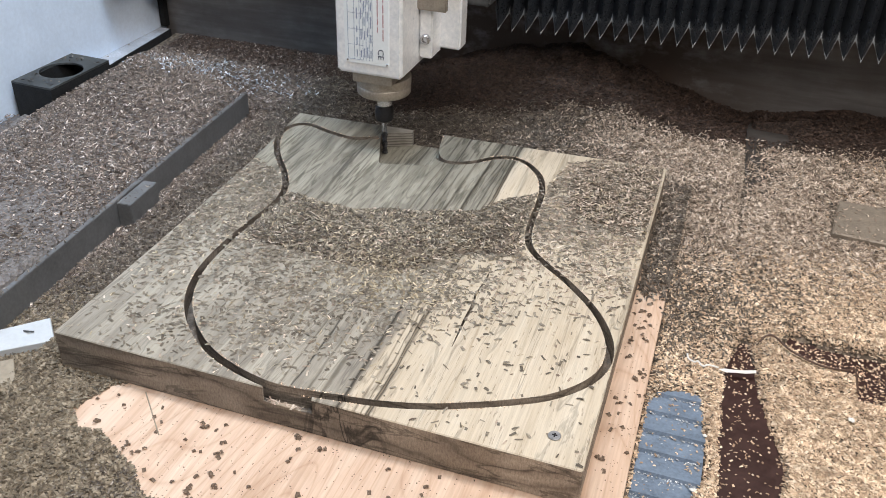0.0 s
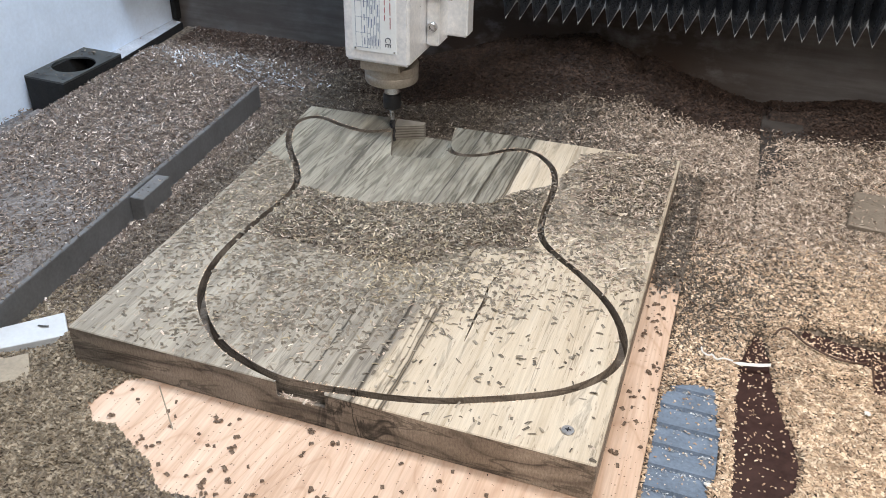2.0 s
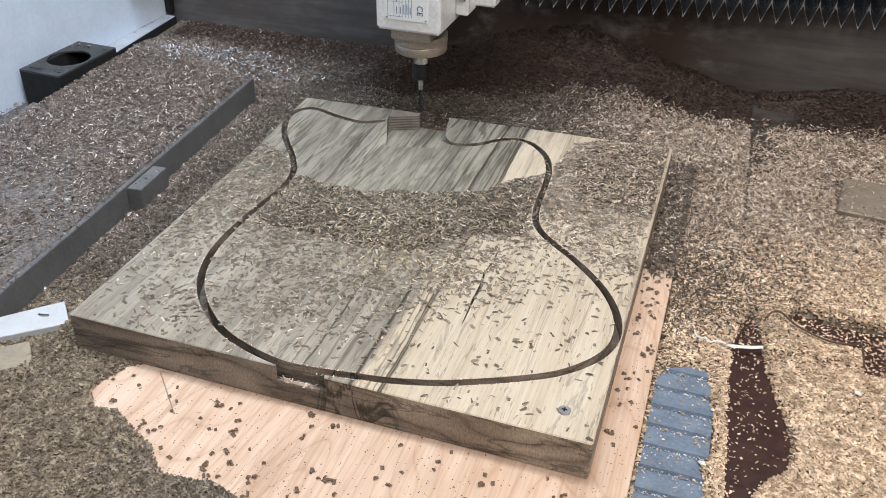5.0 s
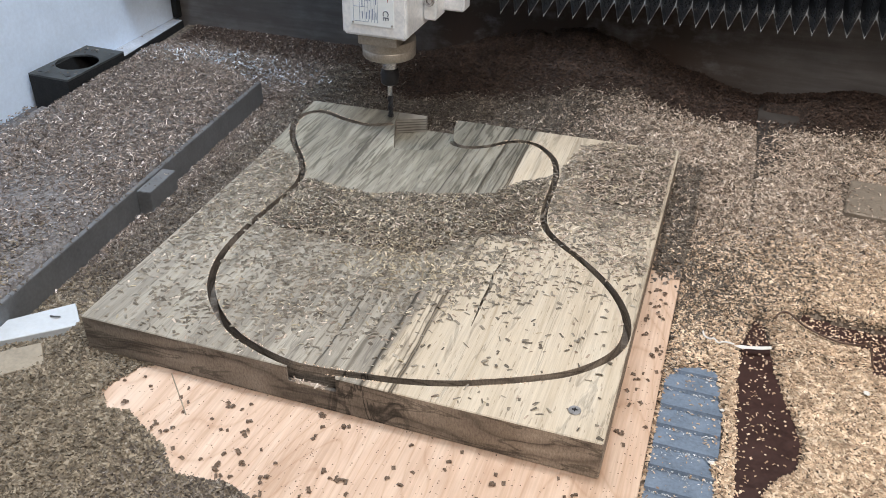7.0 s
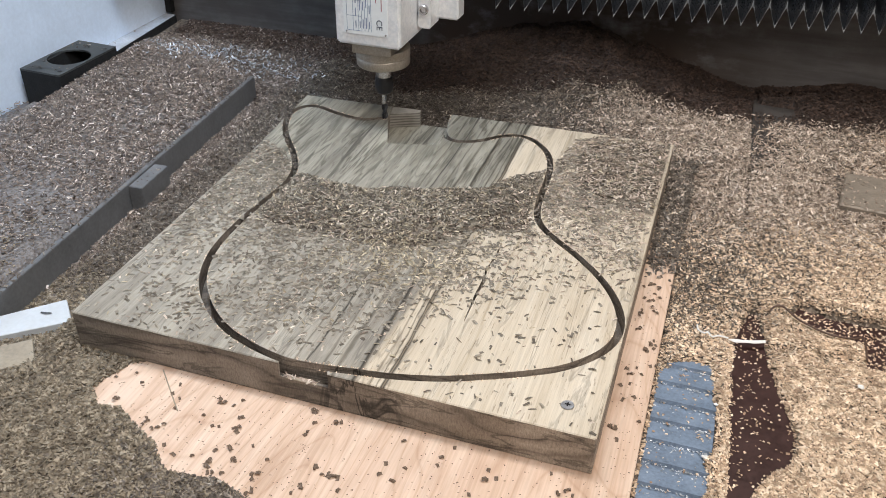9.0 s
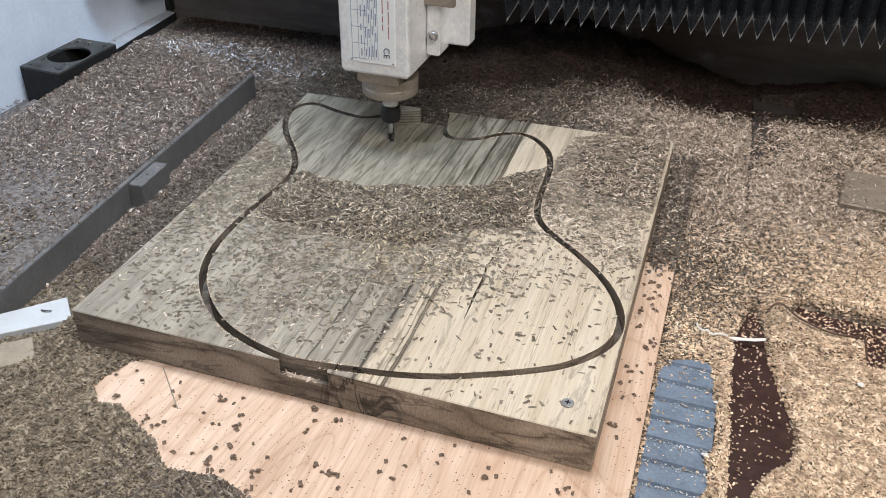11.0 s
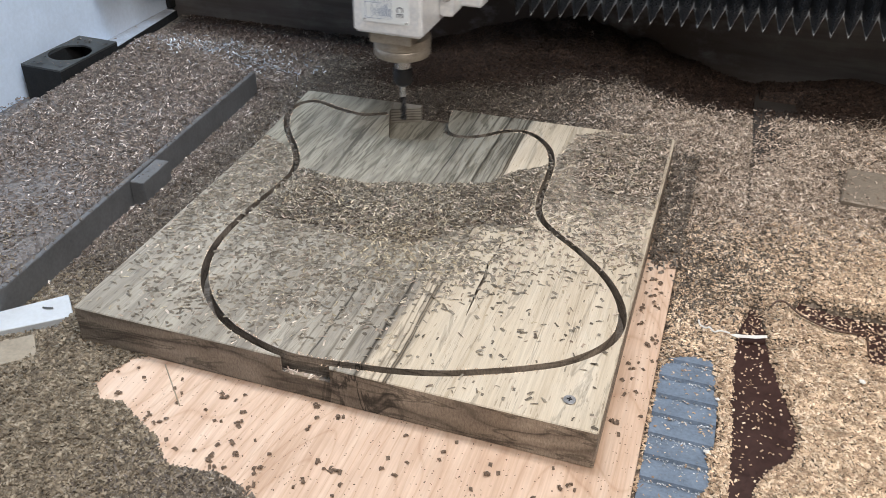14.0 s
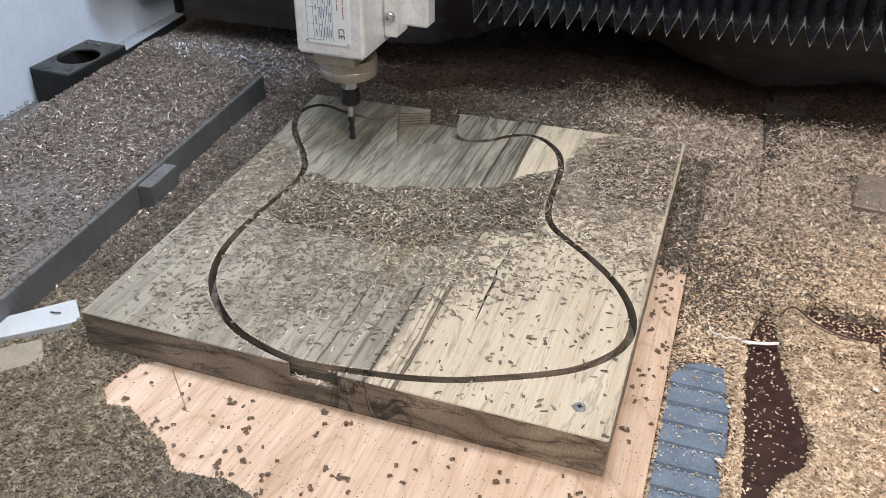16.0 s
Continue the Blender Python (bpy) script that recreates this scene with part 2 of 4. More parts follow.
def back_sheet():
    """Grey steel sheet with brown dust clinging to its middle stretch, gantry shade painted in with it."""
    m, t, b = material("grey_steel_sheet", 0.6, 0.0)
    v = coords(t)
    n = noise_of(t, v, 14, 6)
    c = ramp(t, n, [(0.3, (0.145, 0.143, 0.143)), (0.7, (0.21, 0.206, 0.205))])
    sep = t.nodes.new("ShaderNodeSeparateXYZ")
    t.links.new(v, sep.inputs[0])
    # full from x = 0.05 to imitate the carriage's shadow on the sheet
    along = ramp(t, sep.outputs[0], [(0.0, (0.35, 0.35, 0.35)), (0.05, (1, 1, 1)), (0.38, (1, 1, 1)), (0.56, (0.25, 0.25, 0.25))])
    cling_shade = ramp(t, noise_of(t, coords(t, (1, 1, 1.6)), 26, 7, 0.65), [(0.30, (0.25, 0.25, 0.25)), (0.50, (1, 1, 1))])
    smear = ramp(t, noise_of(t, coords(t, (0.25, 1, 2.5)), 30, 5, 0.6), [(0.40, (0.55, 0.52, 0.50)), (0.62, (1, 1, 1))])
    c = mix(t, 0.7, c, smear, "MULTIPLY")
    c = mix(t, mix(t, 1.0, along, cling_shade, "MULTIPLY"), c, (0.045, 0.028, 0.020))
    t.links.new(c, b.inputs["Base Color"])
    bump(t, b, noise_of(t, v, 160, 4), 0.4, 0.001)
    return m


WOOD, END, PLY = slab_wood(), end_wood(), ply_wood()
TAN = [(0.0, (0.33, 0.235, 0.165)), (0.2, (0.50, 0.365, 0.255)), (0.55, (0.72, 0.555, 0.395)), (1.0, (0.90, 0.77, 0.61))]
PALE = [(0.0, (0.18, 0.138, 0.11)), (0.3, (0.37, 0.295, 0.235)), (0.65, (0.52, 0.435, 0.36)), (1.0, (0.74, 0.66, 0.57))]
GREY = [(0.0, (0.056, 0.045, 0.037)), (0.4, (0.120, 0.100, 0.083)), (0.8, (0.190, 0.164, 0.136)), (0.94, (0.29, 0.255, 0.215)), (1.0, (0.50, 0.45, 0.39))]
LEFT = [(0.0, (0.080, 0.062, 0.053)), (0.45, (0.155, 0.124, 0.106)), (0.82, (0.28, 0.232, 0.200)), (0.93, (0.48, 0.42, 0.37)), (1.0, (0.78, 0.71, 0.65))]
YELLOW = [(0.0, (0.20, 0.16, 0.105)), (0.4, (0.40, 0.34, 0.235)), (1.0, (0.62, 0.55, 0.415))]
# brown chips, darkened to carry the gantry's shadow as well
BROWN_SHADED = [(0.0, (0.022, 0.013, 0.010)), (0.5, (0.048, 0.028, 0.020)), (1.0, (0.088, 0.054, 0.039))]
OLIVE = [(0.0, (0.12, 0.096, 0.067)), (0.5, (0.215, 0.178, 0.128)), (1.0, (0.35, 0.30, 0.225))]
ICE = [(0.0, (0.20, 0.24, 0.28)), (0.6, (0.42, 0.48, 0.55)), (1.0, (0.80, 0.85, 0.90))]
CHIP_TAN, CHIP_GREY = chip_material("tan_chips", TAN), chip_material("grey_brown_chips", GREY)
CHIP_DARK = chip_material("dark_grey_chips", [(0.0, (0.06, 0.050, 0.04)), (0.45, (0.17, 0.148, 0.118)), (0.8, (0.30, 0.27, 0.215)), (1.0, (0.40, 0.365, 0.295))])
CHIP_MID = chip_material("soft_grey_chips", [(0.0, (0.14, 0.122, 0.098)), (0.5, (0.235, 0.208, 0.168)), (1.0, (0.37, 0.335, 0.275))])
CHIP_RUST = chip_material("rust_brown_chips", [(0.0, (0.12, 0.083, 0.060)), (0.5, (0.22, 0.160, 0.116)), (1.0, (0.36, 0.275, 0.205))])
CHIP_PALE, CHIP_ICE = chip_material("pale_pinkish_chips", PALE), chip_material("pale_blue_shavings", ICE, 0.3)
CHIP_BROWN_SHADED, CHIP_OLIVE = chip_material("shaded_brown_chips", BROWN_SHADED), chip_material("olive_chips", OLIVE)
DUST = dust_material("packed_dust", (0.06, 0.047, 0.037), (0.16, 0.128, 0.10), (0.34, 0.285, 0.23))
CHIP_LEFT, CHIP_YELLOW = chip_material("red_brown_chips", LEFT), chip_material("yellow_chips", YELLOW)
# brown dust, its tone lowered for the shadow under the gantry
DUST_BROWN_SHADED = dust_material("shaded_brown_dust", (0.016, 0.010, 0.007), (0.038, 0.023, 0.017), (0.07, 0.045, 0.034))
DUST_GREY = dust_material("grey_dust", (0.12, 0.108, 0.106), (0.185, 0.172, 0.170), (0.26, 0.245, 0.24))
STEEL_DARK = plain("dark_steel", (0.10, 0.105, 0.11), 0.45, 0.6, 0.3, 60)
BAR_GREY = plain("grey_painted_steel", (0.16, 0.165, 0.17), 0.5, 0.3, 0.3, 45)
ALU = plain("cast_aluminium", (0.86, 0.90, 0.95), 0.36, 0.25, 0.20, 45, 0.12)
ALU_DULL = plain("stained_aluminium", (0.40, 0.36, 0.31), 0.45, 0.7, 0.3, 80)
ZINC = plain("dull_zinc", (0.36, 0.37, 0.39), 0.4, 0.6, 0.35, 300)
CHROME = plain("bright_steel", (0.6, 0.6, 0.62), 0.22, 1.0, 0.1, 60, 0.05)
NUT_BLACK = plain("blackened_steel", (0.025, 0.025, 0.028), 0.4, 0.4, 0.3, 90)
BLACK_PLASTIC = plain("black_powder_coat", (0.006, 0.0065, 0.007), 0.85, 0.0, 0.4, 90)
BLACK_DUSTY = plain("dusty_black_steel", (0.042, 0.046, 0.047), 0.6, 0.0, 0.9, 45)
SHEET_GREY = plain("grey_rubber_sheet", (0.045, 0.040, 0.037), 0.6, 0.0, 0.4, 30)
# white paint with part of the cold blue light put into the colour
WALL_WHITE = plain("cold_lit_white_panel", (0.68, 0.78, 0.91), 0.6, 0.0, 0.08, 30, 0.5)
# the ledge's white, greyed to hold the shade of the gantry
LEDGE_SHADED = plain("shaded_white_paint", (0.40, 0.43, 0.48), 0.6, 0.0, 0.35, 55, 0.3)
WALL_GREY = back_sheet()
# pale grey for the highlights modelled on the bellows folds
GLINT = plain("pale_glint", (0.66, 0.69, 0.72), 0.22, 0.3, 0.3, 300, 0.05)
VINYL = plain("black_vinyl", (0.024, 0.028, 0.034), 0.30, 0.0, 0.3, 60, 0.1)
PLATE_WHITE = plain("printed_plate", (0.86, 0.90, 0.92), 0.35, 0.1, 0.05, 40, 0.05)
INK_PALE = plain("pale_blue_ink", (0.22, 0.28, 0.40), 0.5, 0.0, 0.2, 40, 0.0)
INK = plain("dark_ink", (0.06, 0.075, 0.12), 0.5, 0.0, 0.2, 40, 0.0)
INK_RED = plain("faded_red_ink", (0.35, 0.10, 0.12), 0.5, 0.0, 0.2, 40, 0.0)
BLUE = plain("blue_grey_plastic", (0.17, 0.225, 0.305), 0.42, 0.0, 0.35, 70)
MAROON = plain("dark_red_mat", (0.036, 0.015, 0.0125), 0.5, 0.0, 0.45, 60)
STRIP_WHITE = plain("white_plastic", (0.52, 0.56, 0.60), 0.5, 0.0, 0.10, 40)
PAPER = plain("white_offcut", (0.74, 0.75, 0.74), 0.6, 0.0, 0.06, 40)
OFFCUT = plain("pale_wood_offcut", (0.30, 0.26, 0.20), 0.65, 0.0, 0.25, 60)
PLATE_GREY = plain("dusty_metal_plate", (0.25, 0.215, 0.175), 0.6, 0.2, 0.35, 60)
CABLE = plain("brown_cord", (0.085, 0.05, 0.035), 0.5, 0.0, 0.3, 60)
PLASTER = plain("workshop_plaster", (0.74, 0.73, 0.71), 0.8, 0.0, 0.08, 4)
CONCRETE = plain("workshop_concrete", (0.3, 0.3, 0.29), 0.8, 0.0, 0.2, 5)
BED = plain("machine_bed_steel", (0.12, 0.12, 0.125), 0.5, 0.4, 0.3, 20)


# ---- mesh helpers ----
def mesh_from(name, bm, mat):
    me = bpy.data.meshes.new(name)
    bm.to_mesh(me)
    bm.free()
    me.materials.append(mat)
    return me


def part(name, bm, mat, parent=None, label=""):
    ob = new(name, mesh_from(name, bm, mat))
    if parent:
        ob.parent = parent
    return tagged(ob, label)


def holder(name, label, category, m=None, group=""):
    ob = new(name)
    ob.empty_display_size = 0.02
    if m is not None:
        ob.matrix_basis = m
    return tagged(ob, label, category, group)


def box(x0, x1, y0, y1, z0, z1, bevel=0.001, bm=None):
    bm = bm or bmesh.new()
    r = bmesh.ops.create_cube(bm, size=1)
    vs = r["verts"]
    for v in vs:
        v.co = ((x0 + x1) / 2 + v.co.x * (x1 - x0), (y0 + y1) / 2 + v.co.y * (y1 - y0), (z0 + z1) / 2 + v.co.z * (z1 - z0))
    if bevel:
        es = list({e for v in vs for e in v.link_edges})
        bmesh.ops.bevel(bm, geom=es, offset=bevel, segments=2, affect="EDGES")
    return bm


def prism(points, z0, z1, bevel=0.0):
    bm = bmesh.new()
    a = [bm.verts.new((x, y, z0)) for x, y in points]
    b = [bm.verts.new((x, y, z1)) for x, y in points]
    bm.faces.new(a[::-1])
    bm.faces.new(b)
    n = len(points)
    for i in range(n):
        bm.faces.new((a[i], a[(i + 1) % n], b[(i + 1) % n], b[i]))
    bmesh.ops.recalc_face_normals(bm, faces=bm.faces)
    if bevel:
        bmesh.ops.bevel(bm, geom=list(bm.edges), offset=bevel, segments=1, affect="EDGES")
    return bm


def lathe(profile, steps=40):
    """A turned piece about z from (radius, z) pairs."""
    bm = bmesh.new()
    rings = []
    for r, z in profile:
        rings.append([bm.verts.new((r * math.cos(2 * math.pi * i / steps), r * math.sin(2 * math.pi * i / steps), z)) for i in range(steps)])
    for a, b in zip(rings, rings[1:]):
        for i in range(steps):
            bm.faces.new((a[i], a[(i + 1) % steps], b[(i + 1) % steps], b[i]))
    bm.faces.new(rings[0][::-1])
    bm.faces.new(rings[-1])
    bmesh.ops.recalc_face_normals(bm, faces=bm.faces)
    return bm


def smooth(ob, angle=35):
    ob.data.shade_smooth()
    ob.data.set_sharp_from_angle(angle=radians(angle))
    return ob


def spline(points, steps=6):
    out = []
    n = len(points)
    for i in range(n - 1):
        p = [Vector(points[max(0, min(n - 1, i + k))]) for k in (-1, 0, 1, 2)]
        for s in range(steps):
            u = s / steps
            out.append(0.5 * (2 * p[1] + (p[2] - p[0]) * u + (2 * p[0] - 5 * p[1] + 4 * p[2] - p[3]) * u * u + (3 * p[1] - p[0] - 3 * p[2] + p[3]) * u ** 3))
    return out + [Vector(points[-1])]


def tube(points, r, sides=8):
    bm = bmesh.new()
    rings = []
    for i, p in enumerate(points):
        d = (points[min(i + 1, len(points) - 1)] - points[max(i - 1, 0)]).normalized()
        s = d.cross(Vector((0, 0, 1))).normalized()
        u = s.cross(d)
        rings.append([bm.verts.new(p + r * (math.cos(a) * s + math.sin(a) * u)) for a in (2 * math.pi * k / sides for k in range(sides))])
    for a, b in zip(rings, rings[1:]):
        for i in range(sides):
            bm.faces.new((a[i], a[(i + 1) % sides], b[(i + 1) % sides], b[i]))
    bm.faces.new(rings[0][::-1])
    bm.faces.new(rings[-1])
    bmesh.ops.recalc_face_normals(bm, faces=bm.faces)
    return bm


# ---- the setting ----
def structure(name, bm, mat, label):
    return tagged(part(name, bm, mat), label, name.split("_")[0], kind="structure")


TOP, PLY_TOP = 0.052, 0.018
structure("floor", box(-3, 3.5, -3, 3, -0.95, -0.9, 0), CONCRETE, "grey concrete workshop floor below the machine")
structure("ceiling", box(-3, 3.5, -3, 3, 1.9, 1.95, 0), PLASTER, "plain pale workshop ceiling over the machine")
for nm, b in (("wall_west", (-3.05, -3, -3, 3)), ("wall_east", (3.5, 3.55, -3, 3)), ("wall_south", (-3, 3.5, -3.05, -3)), ("wall_north", (-3, 3.5, 3, 3.05))):
    structure(nm, box(*b, -0.9, 1.9, 0), PLASTER, "plain pale workshop wall around the machine")
tagged(part("machine_bed", box(-0.42, 1.3, -0.6, 0.80, -0.12, 0.0, 0.002), BED), "dark steel machine bed under the wood chips", "machine bed", kind="structure")
tagged(part("side_panel", box(-0.425, -0.405, -0.6, 0.80, -0.1, 0.75, 0.002), WALL_WHITE), "white side panel of the machine, cold blue light partly in its colour", "panel", kind="structure")
tagged(part("back_panel", box(-0.404, 1.3, 0.750, 0.770, -0.1, 0.16, 0.002), WALL_GREY), "dark grey steel back panel behind the wood chips", "panel", kind="structure")
tagged(part("corner_post", box(-0.404, -0.394, 0.737, 0.749, 0.019, 0.158, 0.001), BLACK_PLASTIC), "black upright corner post at the back panel", "post", kind="structure")
tagged(part("side_ledge", prism([(-0.4045, 0.522), (-0.3725, 0.522), (-0.3870, 0.736), (-0.4045, 0.736)], 0.0, 0.018, 0.0008), LEDGE_SHADED), "white folded ledge along the foot of the side panel", "ledge", kind="structure")
# black strip that draws the shadow in the gap beside the ledge
tagged(part("ledge_shadow_strip", prism([(-0.3735, 0.54), (-0.3715, 0.54), (-0.3845, 0.736), (-0.3865, 0.736)], 0.0, 0.0175, 0.0004), BLACK_PLASTIC), "black strip standing in for the shadow gap along the white ledge", "trim", kind="structure")


# ---- chip bed ----
def bell(x, y, cx, cy, sx, sy):
    return np.exp(-((x - cx) / sx) ** 2 - ((y - cy) / sy) ** 2)


def waves(x, y, k, seed):
    r = np.random.RandomState(seed)
    s = 0
    for i in range(9):
        a, f, p = r.uniform(0, 6.28), k * r.uniform(0.5, 1.8), r.uniform(0, 6.28)
        s = s + np.sin((x * np.cos(a) + y * np.sin(a)) * f + p)
    return s / 9


def step(v, a, b):
    u = np.clip((v - a) / (b - a), 0, 1)
    return u * u * (3 - 2 * u)


def inside(x, y, poly):
    r = np.zeros(np.shape(x), bool)
    for (x0, y0), (x1, y1) in zip(poly, poly[1:] + poly[:1]):
        if y0 != y1:
            r ^= ((y0 > y) != (y1 > y)) & (x < (x1 - x0) * (y - y0) / (y1 - y0) + x0)
    return r


SLAB = [(0.0, 0.0), (0.42, 0.0), (0.42, 0.467), (-0.013, 0.451), (-0.003, 0.29)]
SHEET = [(-0.03, -0.45), (0.449, -0.45), (0.447, 0.50), (-0.03, 0.50)]
SHEET_SWEPT = [(0.23, -0.5), (0.212, -0.099), (0.197, -0.094), (0.178, -0.088), (0.161, -0.092), (0.139, -0.093), (0.120, -0.074), (0.099, -0.064), (0.075, -0.051), (0.056, -0.054), (0.043, -0.039), (0.047, -0.022), (0.053, -0.006), (0.07, 0.006), (0.419, 0.01), (0.419, 0.30), (0.449, 0.29), (0.449, -0.5)]
BLUE_AREA = [(0.451, -0.2), (0.4505, 0.138), (0.4555, 0.147), (0.461, 0.153), (0.476, 0.160), (0.490, 0.159), (0.4945, 0.135), (0.496, 0.118), (0.500, 0.097), (0.5005, 0.067), (0.4935, 0.053), (0.499, 0.027), (0.494, 0.012), (0.498, -0.2)]
MAT_AREA = [(0.511, -0.02), (0.5115, 0.021), (0.508, 0.115), (0.506, 0.196), (0.511, 0.222), (0.519, 0.252), (0.527, 0.240), (0.532, 0.203), (0.537, 0.174), (0.5445, 0.142), (0.552, 0.117), (0.557, 0.097), (0.554, 0.067), (0.541, 0.055), (0.532, 0.040), (0.528, 0.027), (0.53, -0.02)]
DARK_AREA = [(0.548, 0.252), (0.560, 0.270), (0.589, 0.262), (0.64, 0.262), (0.66, 0.19), (0.612, 0.196), (0.610, 0.224), (0.592, 0.227), (0.569, 0.235)]


STRIP = [(-0.120, -0.050), (-0.072, -0.011), (-0.029, 0.026), (-0.053, 0.050), (-0.090, 0.012), (-0.140, -0.030)]
RUBBER = [(0.509, 0.47), (0.62, 0.54), (0.66, 0.60), (0.66, 0.749), (0.500, 0.749)]
STUB = [(-0.040, -0.008), (-0.090, -0.053), (-0.069, -0.075), (-0.019, -0.030)]


def bar_line(y):
    """x of the stop bar's outer face along y."""
    return -0.128 + 0.065 * (0.519 - np.minimum(y, 0.519))


def bed_edge(y):
    """x of the outer edge of the raised chip layer."""
    return -0.326 - 0.045 * (y - 0.36) - 0.018 * step(y, 0.525, 0.60)


def shaded_deposit_edge(x):
    """y at which the brown deposit along the back panel begins, with the gantry shadow painted into it."""
    return np.interp(x, (0.0, 0.06, 0.16, 0.32, 0.42, 0.70), (0.610, 0.603, 0.630, 0.662, 0.655, 0.660))


def ground(x, y):
    h = 0.008 + 0.0022 * waves(x, y, 26, 3) + 0.0011 * waves(x, y, 95, 4)
    wide = 0.006 + 0.13 * step(y, 0.50, 0.58)
    raised = step((bar_line(y) - x) / wide, 0.0, 1.0) * (1 - step(bed_edge(y) - x, 0.0, 0.007)) * step(0.74 - y, 0.02, 0.24)
    h = h + 0.0285 * raised
    beside = x - bar_line(y)
    h = np.where((beside > 0) & (y < 0.53), h - 0.0065 * (1 - step(beside, 0.006, 0.022)), h)
    h = np.where(x < bed_edge(y) - 0.007, 0.006, h)
    h = h + 0.013 * (1 - step(y, -0.09, 0.03)) * (1 - step(x, 0.16, 0.26)) * step(x, -0.13, -0.08) + 0.010 * bell(x, y, 0.36, 0.55, 0.16, 0.07)
    # the deposit against the back panel, clumpy, and a lower one further along
    clump = 1 + 0.30 * waves(x, y, 70, 13) + 0.22 * waves(x, y, 170, 14)
    h = h + clump * (0.072 * np.exp(-np.abs((x - 0.25) / 0.17) ** 2.4) * step(y, 0.60, 0.765) + 0.030 * bell(x, y, 0.63, 0.725, 0.09, 0.05))
    # a shallow step along the edge of the sheets under the chips
    h = h + 0.0045 * step(x, 0.506, 0.509) * (y > 0.2) + 0.004 * step(x, 0.52, 0.60) * step(-y, -0.4, -0.1)
    h = h - 0.0065 * step(x, 0.447, 0.450) * (1 - step(x, 0.465, 0.508)) * step(0.52 - y, 0.0, 0.06) * step(y, 0.17, 0.22)
    h = np.where((np.abs(x - 0.5055) < 0.0028) & (y > 0.36) & (y < 0.73), np.minimum(h, 0.003), h)
    for area, z in ((BLUE_AREA, 0.002), (MAT_AREA, 0.003), (DARK_AREA, 0.004)):
        h = np.where(inside(x, y, area), z - 0.004, h)
    h = np.where(inside(x, y, SHEET), np.maximum(h, PLY_TOP + 0.0010), h)
    bare = inside(x, y, RUBBER) & (y > 0.632 + 0.02 * waves(x, y, 60, 15)) & (x < 0.555 + 0.02 * waves(x, y, 70, 16)) & (y < 0.705)
    h = np.where(bare | (inside(x, y, RUBBER) & (y < 0.66) & (x < 0.552)), np.minimum(h, 0.0125), h)
    h = np.where(inside(x, y, SHEET_SWEPT) & (x < 0.45), 0.004, h)
    return np.where(inside(x, y, SLAB), 0.006, h)


XS, YS = np.arange(-0.386, 1.10, 0.0042), np.arange(-0.45, 0.752, 0.0042)
GX, GY = np.meshgrid(XS, YS)
LEVEL = ground(GX, GY)
for _ in range(1):
    pad = np.pad(LEVEL, 1, mode="edge")
    LEVEL = (pad[:-2, 1:-1] + pad[2:, 1:-1] + pad[1:-1, :-2] + pad[1:-1, 2:] + 2 * pad[1:-1, 1:-1]) / 6


def level(x, y):
    """Height of the dust bed at any place."""
    u, v = np.clip((x - XS[0]) / 0.0042, 0, len(XS) - 2), np.clip((y - YS[0]) / 0.0042, 0, len(YS) - 2)
    i, j = u.astype(int), v.astype(int)
    u, v = u - i, v - j
    return (LEVEL[j, i] * (1 - u) + LEVEL[j, i + 1] * u) * (1 - v) + (LEVEL[j + 1, i] * (1 - u) + LEVEL[j + 1, i + 1] * u) * v


def chip_bed():
    xs, ys, gx, gy, z = XS, YS, GX, GY, LEVEL
    me = bpy.data.meshes.new("wood_dust")
    nx, ny = len(xs), len(ys)
    idx = np.arange(nx * ny).reshape(ny, nx)
    faces = np.stack([idx[:-1, :-1], idx[:-1, 1:], idx[1:, 1:], idx[1:, :-1]], -1).reshape(-1, 4)
    me.from_pydata(np.stack([gx, gy, z], -1).reshape(-1, 3).tolist(), [], faces.tolist())
    for m in (DUST, DUST_BROWN_SHADED, DUST_GREY):
        me.materials.append(m)
    cx, cy = (gx[:-1, :-1] + 0.002).reshape(-1), (gy[:-1, :-1] + 0.002).reshape(-1)
    ragged = 0.03 * waves(cx, cy, 60, 91)
    kind = np.where((cy + ragged > shaded_deposit_edge(cx)) & (cx + ragged > -0.02), 1, np.where((cx < bar_line(cy)) & (cy + ragged < 0.54), 2, 0))
    me.polygons.foreach_set("material_index", kind.astype(np.int32))
    me.shade_smooth()
    tagged(new("wood_dust", me), "packed layer of wood dust and fine chips on the bed", "wood dust", kind="stuff")


